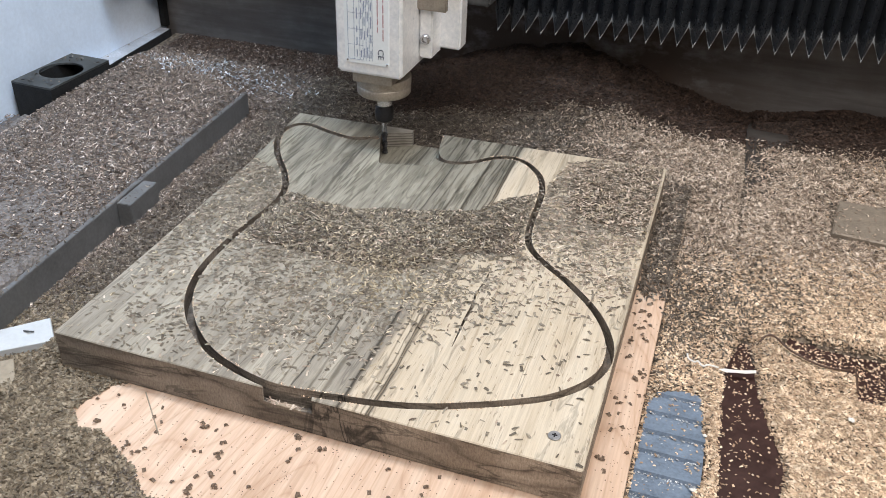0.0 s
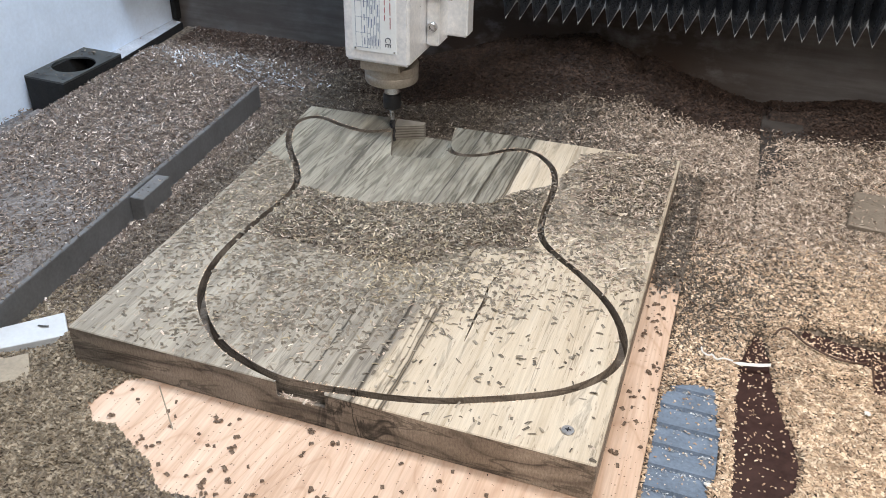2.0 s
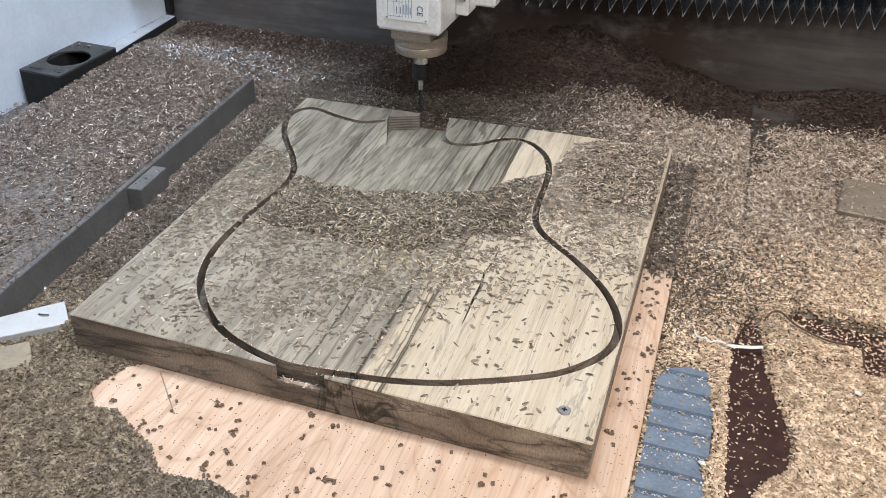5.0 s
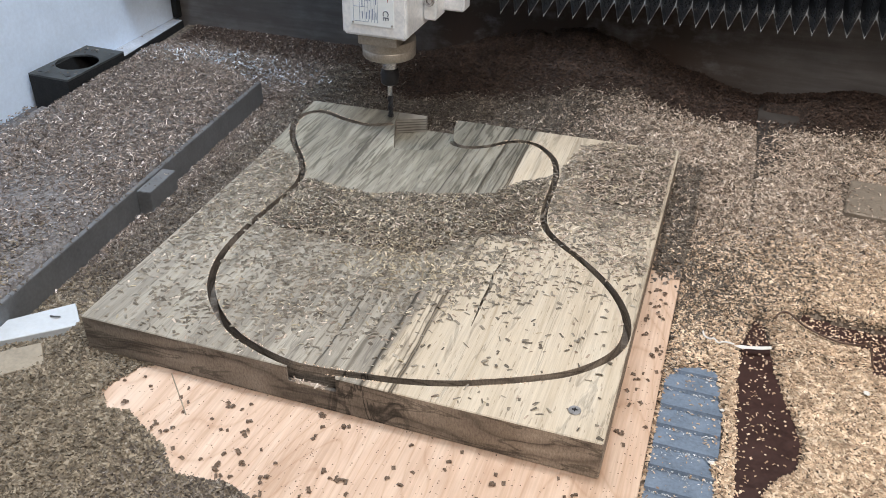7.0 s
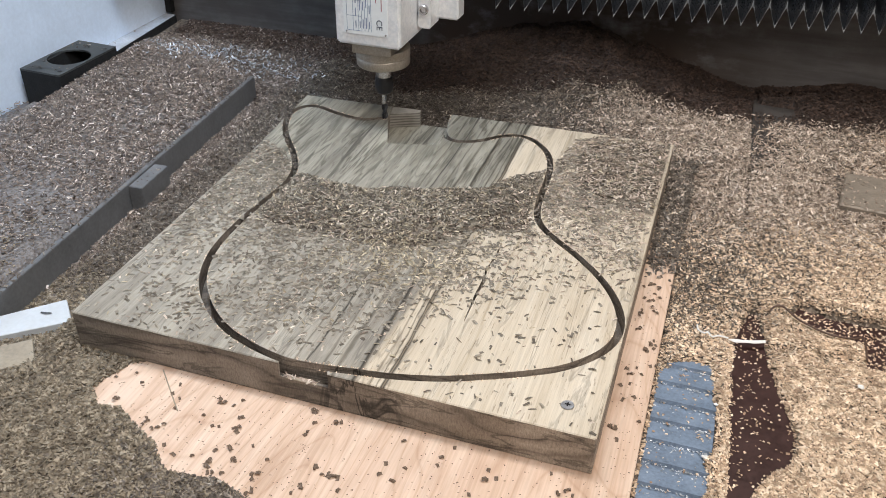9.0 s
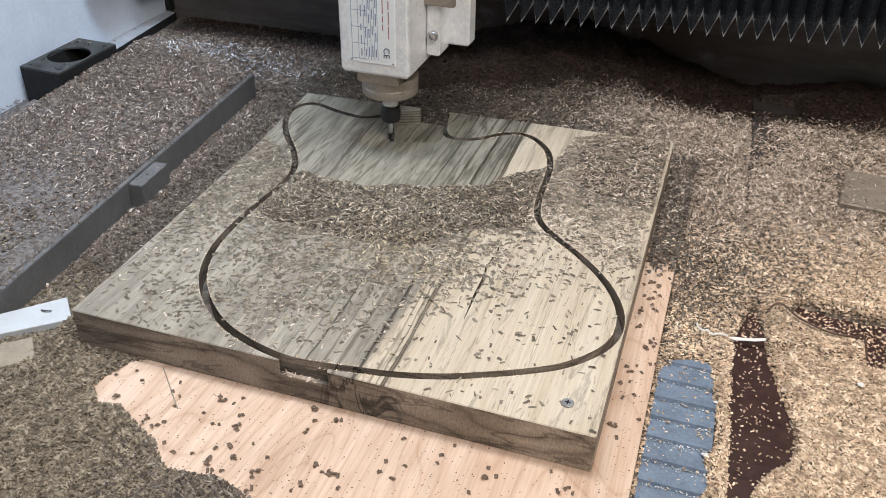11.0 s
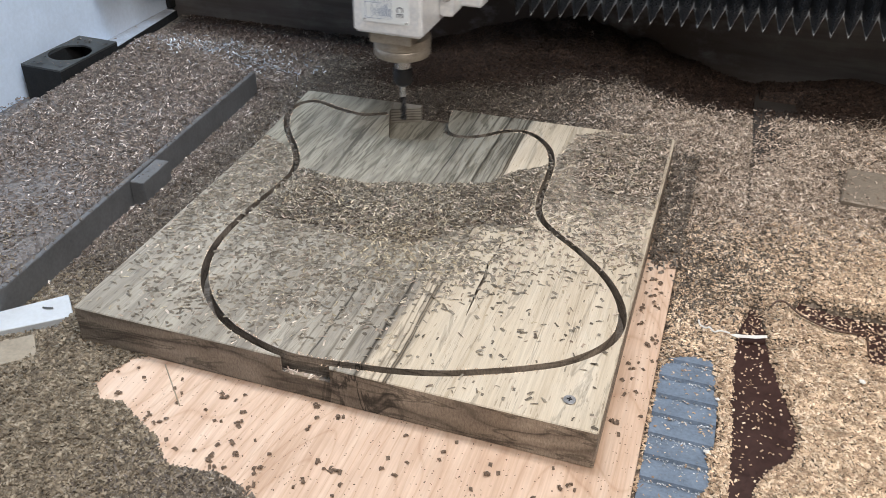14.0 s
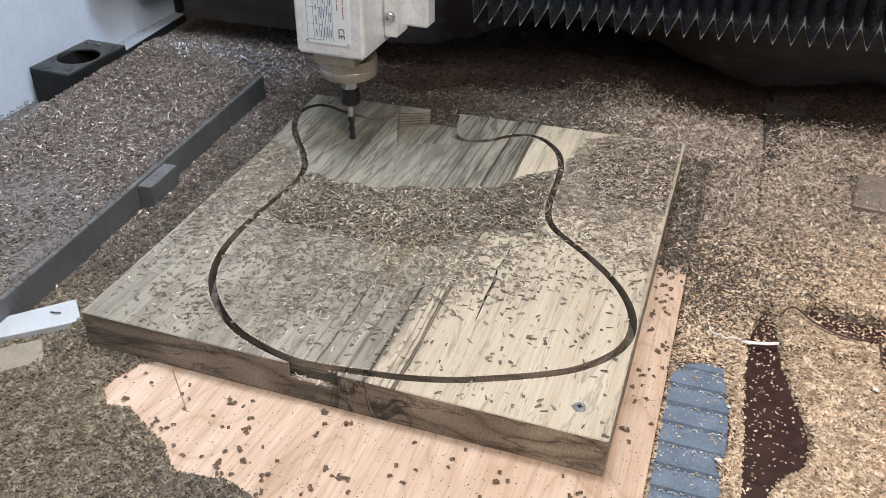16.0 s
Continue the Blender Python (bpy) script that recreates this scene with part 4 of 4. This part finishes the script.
def slab_chips():
    slab_heap()
    x, y, u = draw(145000, -0.015, 0.42, 0.0, 0.466, 41)
    r = np.random.RandomState(42)
    f = heap_front(x, y)
    heap = step(y, 0.12, 0.25) * step(x, 0.03, 0.08) * (1 - step(x, 0.26, 0.34)) * (1 - 0.65 * step(x, 0.22, 0.28) * (1 - step(y, 0.21, 0.29)))
    right = step(x, 0.29, 0.34) * step(y, 0.14, 0.36)
    left = (1 - step(x, 0.03, 0.08)) * step(y, 0.06, 0.24)
    p = 0.010 + 0.95 * heap + 0.50 * right + 0.42 * left + 0.22 * bell(x, y, 0.14, 0.10, 0.09, 0.07) + 0.05 * step(-x, -0.24, -0.1) + 0.30 * bell(x, y, 0.225, 0.15, 0.07, 0.045)
    p = p * (0.55 + 0.9 * np.maximum(0, waves(x, y, 75, 52) + 0.25)) * (0.6 + 0.4 * step(y, 0.08, 0.20))
    ok = (f > 0) & (u < p) & inside(x, y, [(0.003, 0.003), (0.417, 0.003), (0.417, 0.464), (-0.009, 0.448), (0.0, 0.29)])
    x, y, f = x[ok], y[ok], f[ok]
    d = groove_distance(x, y)
    ok = (d > 0.0048) | (r.uniform(0, 1, len(d)) < 0.03)
    x, y, d = x[ok], y[ok], d[ok]
    h = np.maximum(heap_height(x, y), 0) * step(d, 0.004, 0.009)
    lift = h + 0.0012 * r.uniform(0, 1, len(x)) * (h > 0.001)
    pale = r.uniform(0, 1, len(x)) < 0.07 + 0.6 * bell(x, y, 0.22, 0.16, 0.05, 0.035)
    loose = h > 0.001
    light = ~pale & (r.uniform(0, 1, len(x)) < 0.10 + 0.45 * step(x, 0.29, 0.33) * step(y, 0.10, 0.20))
    loose = loose & ~light
    strewn = ~pale & ~loose & ~light
    for sel, mat, what, sd, tl, cu, ln, wd in ((~pale & loose, CHIP_DARK, "grey-brown curled chips drifted over the wood slab", 45, 14, 0.26, 0.0044, 0.0010), (strewn, CHIP_MID, "single grey-brown chips strewn over the wood slab", 49, 8, 0.14, 0.0050, 0.0018), (light, CHIP_PALE, "pale brown chips among the grey ones on the slab", 50, 8, 0.12, 0.0048, 0.0013), (pale, CHIP_YELLOW, "pale yellow chips among the darker ones on the slab", 46, 12, 0.25, 0.0046, 0.0012)):
        scatter("wood_chips", x[sel], y[sel], TOP + lift[sel] + 0.0001, ln, wd, mat, what, tl, sd, cu)
    # pale splinters where the groove breaks out of the front face
    n = 26
    scatter("wood_splinters", r.uniform(0.184, 0.214, n), r.uniform(0.0006, 0.0026, n), np.full(n, 0.0388), 0.0065, 0.0012, CHIP_PALE, "pale splinters in the break-out of the groove", 4, 48, 0.1)
    # chips packed in the far parts of the groove
    line = [p for p in spline(GROOVE, 45) if 0.27 < p.y < 0.41]
    x = np.array([p.x for p in line]) + r.normal(0, 0.0012, len(line))
    y = np.array([p.y for p in line]) + r.normal(0, 0.0012, len(line))
    scatter("wood_chips", x, y, r.uniform(0.040, 0.048, len(x)), 0.0036, 0.0013, CHIP_GREY, "chips packed in the routed groove", 30, 47)


def wood_screw():
    ob = holder("wood_screw", "zinc countersunk cross-head screw driven into the slab", "screw", pose(0.395, 0.0255, TOP + 0.0003))
    smooth(part("head", lathe([(0.0044, 0.0), (0.0046, 0.0006), (0.0042, 0.0010)], 24), ZINC, ob))
    bm = box(-0.0019, 0.0019, -0.0005, 0.0005, 0.0009, 0.0013, 0)
    box(-0.0005, 0.0005, -0.0019, 0.0019, 0.0009, 0.0014, 0, bm)
    part("cross_recess", bm, NUT_BLACK, ob, "dark cross recess")


def fence():
    ob = holder("stop_fence", "grey steel stop bar lying on the bed, half buried in chips", "stop bar", pose(-0.128, 0.519, 0.0, 0, 0, 3.72))
    part("bar", box(-0.0015, 0.0040, -0.77, 0.0, 0.0, 0.034, 0.0006), BAR_GREY, ob)
    blk = box(0.0045, 0.0205, -0.304, -0.252, 0.004, 0.0325, 0.0006)
    part("stop_block", blk, BAR_GREY, ob, "short grey steel block fixed to the bar")


def bracket():
    ob = holder("spindle_bracket", "black steel mounting bracket with a large round hole", "bracket", pose(-0.3625, 0.459, 0.0, 0, 0, -2))
    hw, hl, zt, zb, r = 0.031, 0.0555, 0.050, 0.0475, 0.0275
    bm = bmesh.new()
    n = 48
    outer = []
    for i in range(n):
        a = 2 * math.pi * (i + 0.5) / n
        k = min(hw / max(1e-6, abs(math.cos(a))), hl / max(1e-6, abs(math.sin(a))))
        outer.append((k * math.cos(a), k * math.sin(a)))
    for sx in (-1, 1):
        for sy in (-1, 1):
            near = min(range(n), key=lambda i: math.hypot(outer[i][0] - sx * hw, outer[i][1] - sy * hl))
            outer[near] = (sx * hw, sy * hl)
    inner = [(r * math.cos(2 * math.pi * (i + 0.5) / n), r * math.sin(2 * math.pi * (i + 0.5) / n)) for i in range(n)]
    lay = [[bm.verts.new((x, y, z)) for x, y in ring] for ring, z in ((outer, zt), (inner, zt), (inner, zb), (outer, zb))]
    for a, b in zip(lay, lay[1:] + lay[:1]):
        for i in range(n):
            bm.faces.new((a[i], a[(i + 1) % n], b[(i + 1) % n], b[i]))
    bmesh.ops.recalc_face_normals(bm, faces=bm.faces)
    part("top_plate", bm, BLACK_DUSTY, ob)
    part("side_plate", box(-hw, hw, -hl, -hl + 0.009, 0.0, zb, 0), BLACK_PLASTIC, ob)
    part("side_plate", box(hw - 0.008, hw, -hl + 0.0092, hl - 0.0092, 0.0, zb, 0), BLACK_PLASTIC, ob)
    part("side_plate", box(-hw, -hw + 0.008, -hl + 0.0092, hl - 0.0092, 0.0, zb, 0), BLACK_PLASTIC, ob)
    part("side_plate", box(-hw, hw, hl - 0.009, hl, 0.0, zb, 0), BLACK_PLASTIC, ob)
    for x, y in ((-0.022, -0.044), (0.022, -0.044), (-0.022, 0.044), (0.022, 0.044)):
        part("bolt_hole", lathe([(0.0028, zt), (0.0028, zt + 0.0005)], 16), NUT_BLACK, ob, "dark bolt hole").location = (x, y, 0)
    r = np.random.RandomState(77)
    x, y = r.uniform(-0.390, -0.335, 60), r.uniform(0.408, 0.510, 60)
    ok = np.hypot(x + 0.3625, y - 0.459) > 0.030
    scatter("wood_chips", x[ok], y[ok], np.full(ok.sum(), zt + 0.0003), 0.004, 0.0018, CHIP_GREY, "few chips on the black bracket", 12, 78)


def loose_things():
    tagged(part("plywood_sheet", prism(SHEET, 0.0, PLY_TOP, 0.0006), PLY), "pinkish plywood sheet under the slab, partly buried in chips", "plywood")
    # ribbed blue strip
    ob = holder("ribbed_strip", "blue-grey ribbed plastic strip showing through the chips", "plastic strip")
    part("base", box(0.4505, 0.499, -0.2, 0.170, 0.0005, 0.0035, 0.0004), BLUE, ob)
    for i in range(13):
        y = 0.150 - i * 0.0225
        bm = bmesh.new()
        a = [bm.verts.new((x, y + d, z)) for x in (0.451, 0.4985) for d, z in ((0, 0.0034), (0.0012, 0.0068), (0.0030, 0.0063), (0.0215, 0.0040), (0.0215, 0.0034))]
        for f in ((0, 1, 6, 5), (1, 2, 7, 6), (2, 3, 8, 7), (3, 4, 9, 8), (4, 0, 5, 9), (4, 3, 2, 1, 0), (5, 6, 7, 8, 9)):
            bm.faces.new([a[k] for k in f])
        bmesh.ops.recalc_face_normals(bm, faces=bm.faces)
        part("rib", bm, BLUE, ob)
    tagged(part("dark_mat", box(0.500, 0.70, -0.1, 0.27, 0.0005, 0.0048, 0.0005), MAROON), "dark red-brown mat, bare between the chips", "mat")
    tagged(part("rubber_sheet", prism(RUBBER, 0.0, 0.0135, 0.0008), SHEET_GREY), "dark grey rubber sheet under chips near the back panel", "sheet")
    # paper strips
    bm = prism([(0.501, 0.1925), (0.507, 0.1905), (0.514, 0.1925), (0.523, 0.1945), (0.5315, 0.1985), (0.5310, 0.2020), (0.522, 0.1985), (0.513, 0.1960), (0.506, 0.1950)], 0.0117, 0.0122, 0.0001)
    tagged(part("paper_strip", bm, PAPER), "torn white paper strip on the chips", "paper strip")
    pts = [Vector((x, y, 0.0135)) for x, y in spline([(0.4745, 0.202), (0.476, 0.196), (0.481, 0.193), (0.484, 0.195), (0.488, 0.190), (0.493, 0.193), (0.501, 0.1925)], 5)]
    tagged(part("paper_curl", tube(pts, 0.0008, 6), PAPER), "thin curled white paper shred on the chips", "paper shred")
    pts = [Vector((x, y, z + 0.0065)) for x, y, z in spline([(0.5325, 0.2395, 0.009), (0.5365, 0.2450, 0.012), (0.544, 0.2450, 0.013), (0.557, 0.2315, 0.012), (0.580, 0.2195, 0.012), (0.600, 0.2200, 0.012), (0.6085, 0.224, 0.011), (0.610, 0.198, 0.008)], 6)]
    tagged(smooth(part("brown_cord", tube(pts, 0.0009, 8), CABLE)), "thin brown cord curling over the chips", "cord")
    tagged(part("metal_plate", prism([(0.5965, 0.453), (0.70, 0.445), (0.70, 0.530), (0.6065, 0.530)], 0.006, 0.0195, 0.0015), PLATE_GREY), "dusty grey-brown metal plate lying among the chips", "plate")
    ob = holder("white_offcut", "white plastic offcut strip with a small nail, on the chips", "offcut")
    part("strip", prism(STRIP, 0.006, 0.0165, 0.0006), STRIP_WHITE, ob)
    smooth(part("nail", tube([Vector((-0.060, 0.026, 0.0175)), Vector((-0.055, 0.026, 0.0182)), Vector((-0.051, 0.028, 0.0177))], 0.0007, 8), STEEL_DARK, ob, "small dark nail"))
    pts = [Vector((x, y, PLY_TOP + 0.0003)) for x, y in ((0.0810, -0.0040), (0.0950, -0.0180), (0.1170, -0.0400))]
    tagged(part("wood_splinter", tube(pts, 0.0005, 6), OFFCUT), "thin grey-brown wood splinter lying on bare plywood", "splinter")
    r = random.Random(12)
    for x, y, z, size in ((0.4945, 0.054, 0.0070, 0.0022), (0.4975, 0.113, 0.0075, 0.0016), (0.6030, 0.162, 0.0155, 0.0021)):
        bm = bmesh.new()
        bmesh.ops.create_icosphere(bm, subdivisions=2, radius=size)
        for v in bm.verts:
            k = r.uniform(0.65, 1.25)
            v.co = (v.co.x * k * 1.3, v.co.y * k, v.co.z * k * 0.6)
        ob = part("paper_crumb", bm, PAPER)
        ob.location = (x, y, z)
        tagged(ob, "crumpled white paper crumb on the chips", "paper crumb", "paper crumbs")
    tagged(part("wood_offcut", prism(STUB, 0.006, 0.020, 0.0006), OFFCUT), "small pale wooden offcut half buried in chips", "offcut")


# ---- the machine head ----
SP_TIP = 0.0345


def spindle():
    """Origin on the axis, at the tip of the bit."""
    ob = holder("router_spindle", "square silver aluminium router spindle with a rating plate and milling bit", "spindle")
    bz = 0.107
    body = part("body", box(-0.037, 0.036, -0.040, 0.040, bz, bz + 0.32, 0.0028), ALU, ob)
    part("lower_plate", box(-0.0225, 0.0225, -0.0335, 0.0335, bz - 0.0115, bz - 0.0002, 0.001), ALU_DULL, ob, "stained metal plate")
    smooth(part("bearing_ring", lathe([(0.0285, bz - 0.032), (0.0295, bz - 0.0305), (0.0295, bz - 0.023), (0.0288, bz - 0.022), (0.0298, bz - 0.021), (0.0298, bz - 0.012), (0.02, bz - 0.0117)], 56), ALU_DULL, ob, "dull brass-stained ring"))
    smooth(part("shaft", lathe([(0.0088, 0.060), (0.0088, 0.0748)], 28), CHROME, ob, "bright steel shaft"))
    smooth(part("collet_nut", lathe([(0.0075, 0.0405), (0.0098, 0.0425), (0.0104, 0.045), (0.0104, 0.0535), (0.0098, 0.0545), (0.0098, 0.058), (0.0085, 0.0598)], 32), NUT_BLACK, ob, "black collet nut"))
    smooth(part("bit_shank", lathe([(0.0031, 0.027), (0.0031, 0.0404)], 18), CHROME, ob, "bright steel shank"))
    bm = bmesh.new()
    n, turns = 24, 1.25
    rings = []
    for i in range(n + 1):
        z = 0.0268 * i / n
        a0 = turns * 2 * math.pi * i / n
        rings.append([bm.verts.new((rr * math.cos(a0 + k * math.pi / 4), rr * math.sin(a0 + k * math.pi / 4), z)) for k, rr in enumerate((0.0036, 0.0031, 0.0021, 0.0028, 0.0036, 0.0031, 0.0021, 0.0028))])
    for a, b in zip(rings, rings[1:]):
        for k in range(8):
            bm.faces.new((a[k], a[(k + 1) % 8], b[(k + 1) % 8], b[k]))
    bm.faces.new(rings[0][::-1])
    bm.faces.new(rings[-1])
    part("fluted_bit", bm, NUT_BLACK, ob, "dark fluted milling bit")
    # rating plate on the front
    y = -0.0404
    plate = part("rating_plate", box(-0.0265, 0.0225, y - 0.0008, y + 0.0006, bz + 0.013, bz + 0.135, 0.0003), PLATE_WHITE, ob, "white printed rating plate with unreadable text and grid")
    yy = y - 0.0011
    def mark(name, x0, x1, z0, z1, ink=INK_PALE):
        part(name, box(x0, x1, yy, yy + 0.0006, bz + z0, bz + z1, 0), ink, plate)
    for x in (-0.0225, -0.0155, -0.0095, -0.006, -0.0025, 0.001, 0.0045):
        mark("grid_line", x - 0.00018, x + 0.00018, 0.017, 0.128)
    for z in (0.017, 0.0325, 0.049, 0.0655, 0.082, 0.0985, 0.115, 0.128):
        mark("grid_line", -0.0225, -0.0062, z - 0.00018, z + 0.00018)
    r = random.Random(4)
    for x in (-0.0125, -0.0078, -0.0043, -0.0008, 0.0028):
        z = 0.02
        while z < 0.118:
            l = r.uniform(0.006, 0.012)
            mark("text_bar", x - 0.0005, x + 0.0005, z, z + l)
            z += l + r.uniform(0.004, 0.012)
    for z0, z1 in ((0.048, 0.054), (0.056, 0.062), (0.064, 0.085)):
        mark("text_bar", 0.0098, 0.0106, z0, z1, INK_RED)
    for z0, z1 in ((0.040, 0.052), (0.054, 0.067), (0.069, 0.077), (0.079, 0.098), (0.100, 0.108)):
        mark("text_bar", 0.0158, 0.0166, z0, z1, INK_RED)
    for x, z in ((-0.0235, 0.0155), (0.0205, 0.0155)):
        s = smooth(part("rivet", lathe([(0.0011, 0), (0.0011, 0.0006), (0.0006, 0.001)], 14), CHROME, plate, "small steel rivet"))
        s.matrix_basis = pose(x, y - 0.0008, bz + z, 90)
    data = bpy.data.curves.new("approval_mark", "FONT")
    data.body, data.size, data.extrude, data.align_x = "CE", 0.0092, 0.0002, "CENTER"
    tmp = new("approval_mark_tmp", data)
    me = bpy.data.meshes.new_from_object(tmp.evaluated_get(bpy.context.evaluated_depsgraph_get()))
    bpy.data.objects.remove(tmp)
    me.materials.clear()
    me.materials.append(INK)
    ce = new("approval_mark", me)
    ce.parent = plate
    ce.matrix_basis = pose(0.0105, yy + 0.0002, bz + 0.0255, 90, 90, 0)
    # clamp and carriage behind
    fl = part("clamp_flange", box(0.0365, 0.0510, 0.010, 0.0395, bz + 0.0085, bz + 0.32, 0.0015), ALU, ob)
    for z in (0.030, 0.083, 0.136):
        s = smooth(part("bolt", lathe([(0.0055, 0), (0.0055, 0.0035), (0.0047, 0.0045), (0.003, 0.0046), (0.0028, 0.0025)], 24), CHROME, fl, "bright socket bolt"))
        s.matrix_basis = pose(0.0440, 0.010, bz + z, 90)
    part("clamp_flange", box(-0.051, -0.0375, 0.010, 0.0395, bz + 0.012, bz + 0.32, 0.0015), ALU, ob)
    part("clamp_cap", box(0.030, 0.068, 0.004, 0.0095, bz + 0.062, bz + 0.115, 0.0015), ALU_DULL, ob, "worn aluminium clamp cap")
    back = part("carriage_plate", box(-0.072, 0.073, 0.0400, 0.062, bz + 0.011, bz + 0.34, 0.002), ALU, ob)
    for z in (0.075, 0.15):
        s = smooth(part("bolt", lathe([(0.0055, 0), (0.0055, 0.0035), (0.0047, 0.0045)], 24), CHROME, back, "bright socket bolt"))
        s.matrix_basis = pose(0.0650, 0.0400, bz + z, 90)
    part("slide_housing", box(-0.095, 0.098, 0.0625, 0.20, bz + 0.055, bz + 0.36, 0.003), STEEL_DARK, ob, "dark steel slide housing")
    return ob


def gantry():
    ob = holder("gantry", "dark steel gantry beam carrying the router spindle", "gantry")
    part("beam", box(-0.36, 1.28, 0.285, 0.48, 0.17, 0.48, 0.003), STEEL_DARK, ob)
    # added blocks out of view, stepped to throw shade on the side panel
    part("upright", box(-0.392, -0.3605, 0.27, 0.48, 0.085, 0.1245, 0.002), STEEL_DARK, ob)
    part("upright", box(-0.392, -0.3605, 0.18, 0.48, 0.125, 0.55, 0.003), STEEL_DARK, ob)
    part("rail", box(-0.36, 1.28, 0.276, 0.2845, 0.36, 0.38, 0.001), CHROME, ob, "bright linear rail")
    return ob


PLEATS = 51


def bellows():
    ob = holder("gantry_bellows", "black pleated vinyl bellows along the gantry, glossy folds", "bellows")
    bm = bmesh.new()
    hw, dp, mitre, th = 0.0112, 0.026, 0.023, 0.0009
    ring = []
    for z in (0, 1):
        for x, y, zb in ((-hw, dp, mitre), (0, 0, 0), (hw, dp, mitre), (hw, dp + th * 2, mitre), (0, th * 3, 0.001), (-hw, dp + th * 2, mitre)):
            ring.append(bm.verts.new((x, y, 0.42 if z else zb)))
    a, b = ring[:6], ring[6:]
    for i in range(6):
        bm.faces.new((a[i], a[(i + 1) % 6], b[(i + 1) % 6], b[i]))
    for lay in (a, b):
        bm.faces.new((lay[0], lay[1], lay[4], lay[5]))
        bm.faces.new((lay[1], lay[2], lay[3], lay[4]))
    bmesh.ops.recalc_face_normals(bm, faces=bm.faces)
    bmesh.ops.bevel(bm, geom=[e for e in bm.edges if all(abs(v.co.x) < 1e-6 for v in e.verts) and min(v.co.y for v in e.verts) < 1e-6], offset=0.0008, segments=2, affect="EDGES")
    me = mesh_from("pleat", bm, VINYL)
    # pale strips shaped as glints: along the mitred edges, widest at the valleys, and up each seam
    bm = bmesh.new()
    for sx in (-1, 1):
        line = [Vector((sx * hw * u, dp * u - 0.0006, mitre * u + 0.0006)) for u in (0.0, 0.25, 0.5, 0.75, 1.0)]
        rows = [[bm.verts.new(p + Vector((0, dy, dz))) for dy, dz in ((0, -0.3 * w), (0, w), (0.0012, w), (0.0012, -0.3 * w))] for p, w in zip(line, (0.0022, 0.0004, 0.0005, 0.0035, 0.0150))]
        for a, b in zip(rows, rows[1:]):
            for k in range(4):
                bm.faces.new((a[k], a[(k + 1) % 4], b[(k + 1) % 4], b[k]))
        bm.faces.new(rows[0][::-1])
        bm.faces.new(rows[-1])
    box(hw - 0.0010, hw - 0.0007, dp - 0.0026, dp - 0.0022, mitre, 0.42, 0, bm)
    bmesh.ops.recalc_face_normals(bm, faces=bm.faces)
    fold_glint = mesh_from("fold_glint", bm, GLINT)
    out = []
    for i in range(PLEATS):
        p = new("pleat", me)
        p.parent = ob
        new("fold_glint", fold_glint).parent = p
        out.append(p)
    return ob, out


chip_bed()
slab = guitar_slab()
loose_things()
fence()
bracket()
wood_screw()
ground_chips()
sheet_chips()
slab_chips()
plate_chips()
ledge_chips()
shavings()
groove_fibres()
head, beam = spindle(), gantry()
bellow, pleats = bellows()

# axis of the spindle: seconds, x, y, height above the cut
HEAD = [(0, 0.1086, 0.4207, 0.0006), (0.5, 0.1136, 0.4386, 0.0011), (1, 0.1075, 0.4270, 0.0010), (1.5, 0.1021, 0.4303, 0.0010), (2, 0.0998, 0.4309, 0.0008), (2.5, 0.0995, 0.4304, 0.0012), (3, 0.1000, 0.4307, 0.0010),
        (3.5, 0.1600, 0.4400, 0.0018), (4, 0.1516, 0.4529, 0.0010), (4.2, 0.1415, 0.4545, 0.0010), (4.5, 0.1400, 0.4570, 0.010), (5.2, 0.126, 0.4600, 0.020), (6.3, 0.1110, 0.4601, 0.0269), (6.5, 0.0829, 0.4567, 0.0235),
        (7, 0.0950, 0.4300, 0.0222), (7.5, 0.0955, 0.4285, 0.0180), (8, 0.0970, 0.4240, 0.0150), (8.5, 0.0980, 0.4235, 0.0115), (9, 0.0985, 0.4235, 0.0082), (10.2, 0.112, 0.4000, 0), (11, 0.128, 0.3690, -0.001),
        (11.3, 0.1366, 0.3661, -0.0010), (11.5, 0.1467, 0.3690, -0.0010), (12, 0.1687, 0.3825, -0.0010), (12.5, 0.1664, 0.4110, -0.0020), (13, 0.1707, 0.4208, -0.0010), (13.5, 0.1718, 0.4169, 0.0246), (14, 0.1346, 0.3849, 0.0327),
        (14.5, 0.0795, 0.3452, 0.0354), (15, 0.0777, 0.3503, 0.0204), (15.5, 0.0805, 0.3558, 0.0191), (16, 0.0762, 0.3562, 0.0176)]


def motions():
    walk(head, [(t, pose(x, y, SP_TIP + h)) for t, x, y, h in HEAD])
    walk(beam, [(t, pose(0, y, 0)) for t, x, y, h in HEAD])
    walk(bellow, [(t, pose(0, y + 0.245, 0.114)) for t, x, y, h in HEAD])
    for i, p in enumerate(pleats):
        u = i / (PLEATS - 1)
        walk(p, [(t, pose(px, 0, 0.048 * (px - 0.24))) for t, px in ((t, (x + 0.060) * (1 - u) + 1.12 * u) for t, x, y, h in HEAD)])


motions()
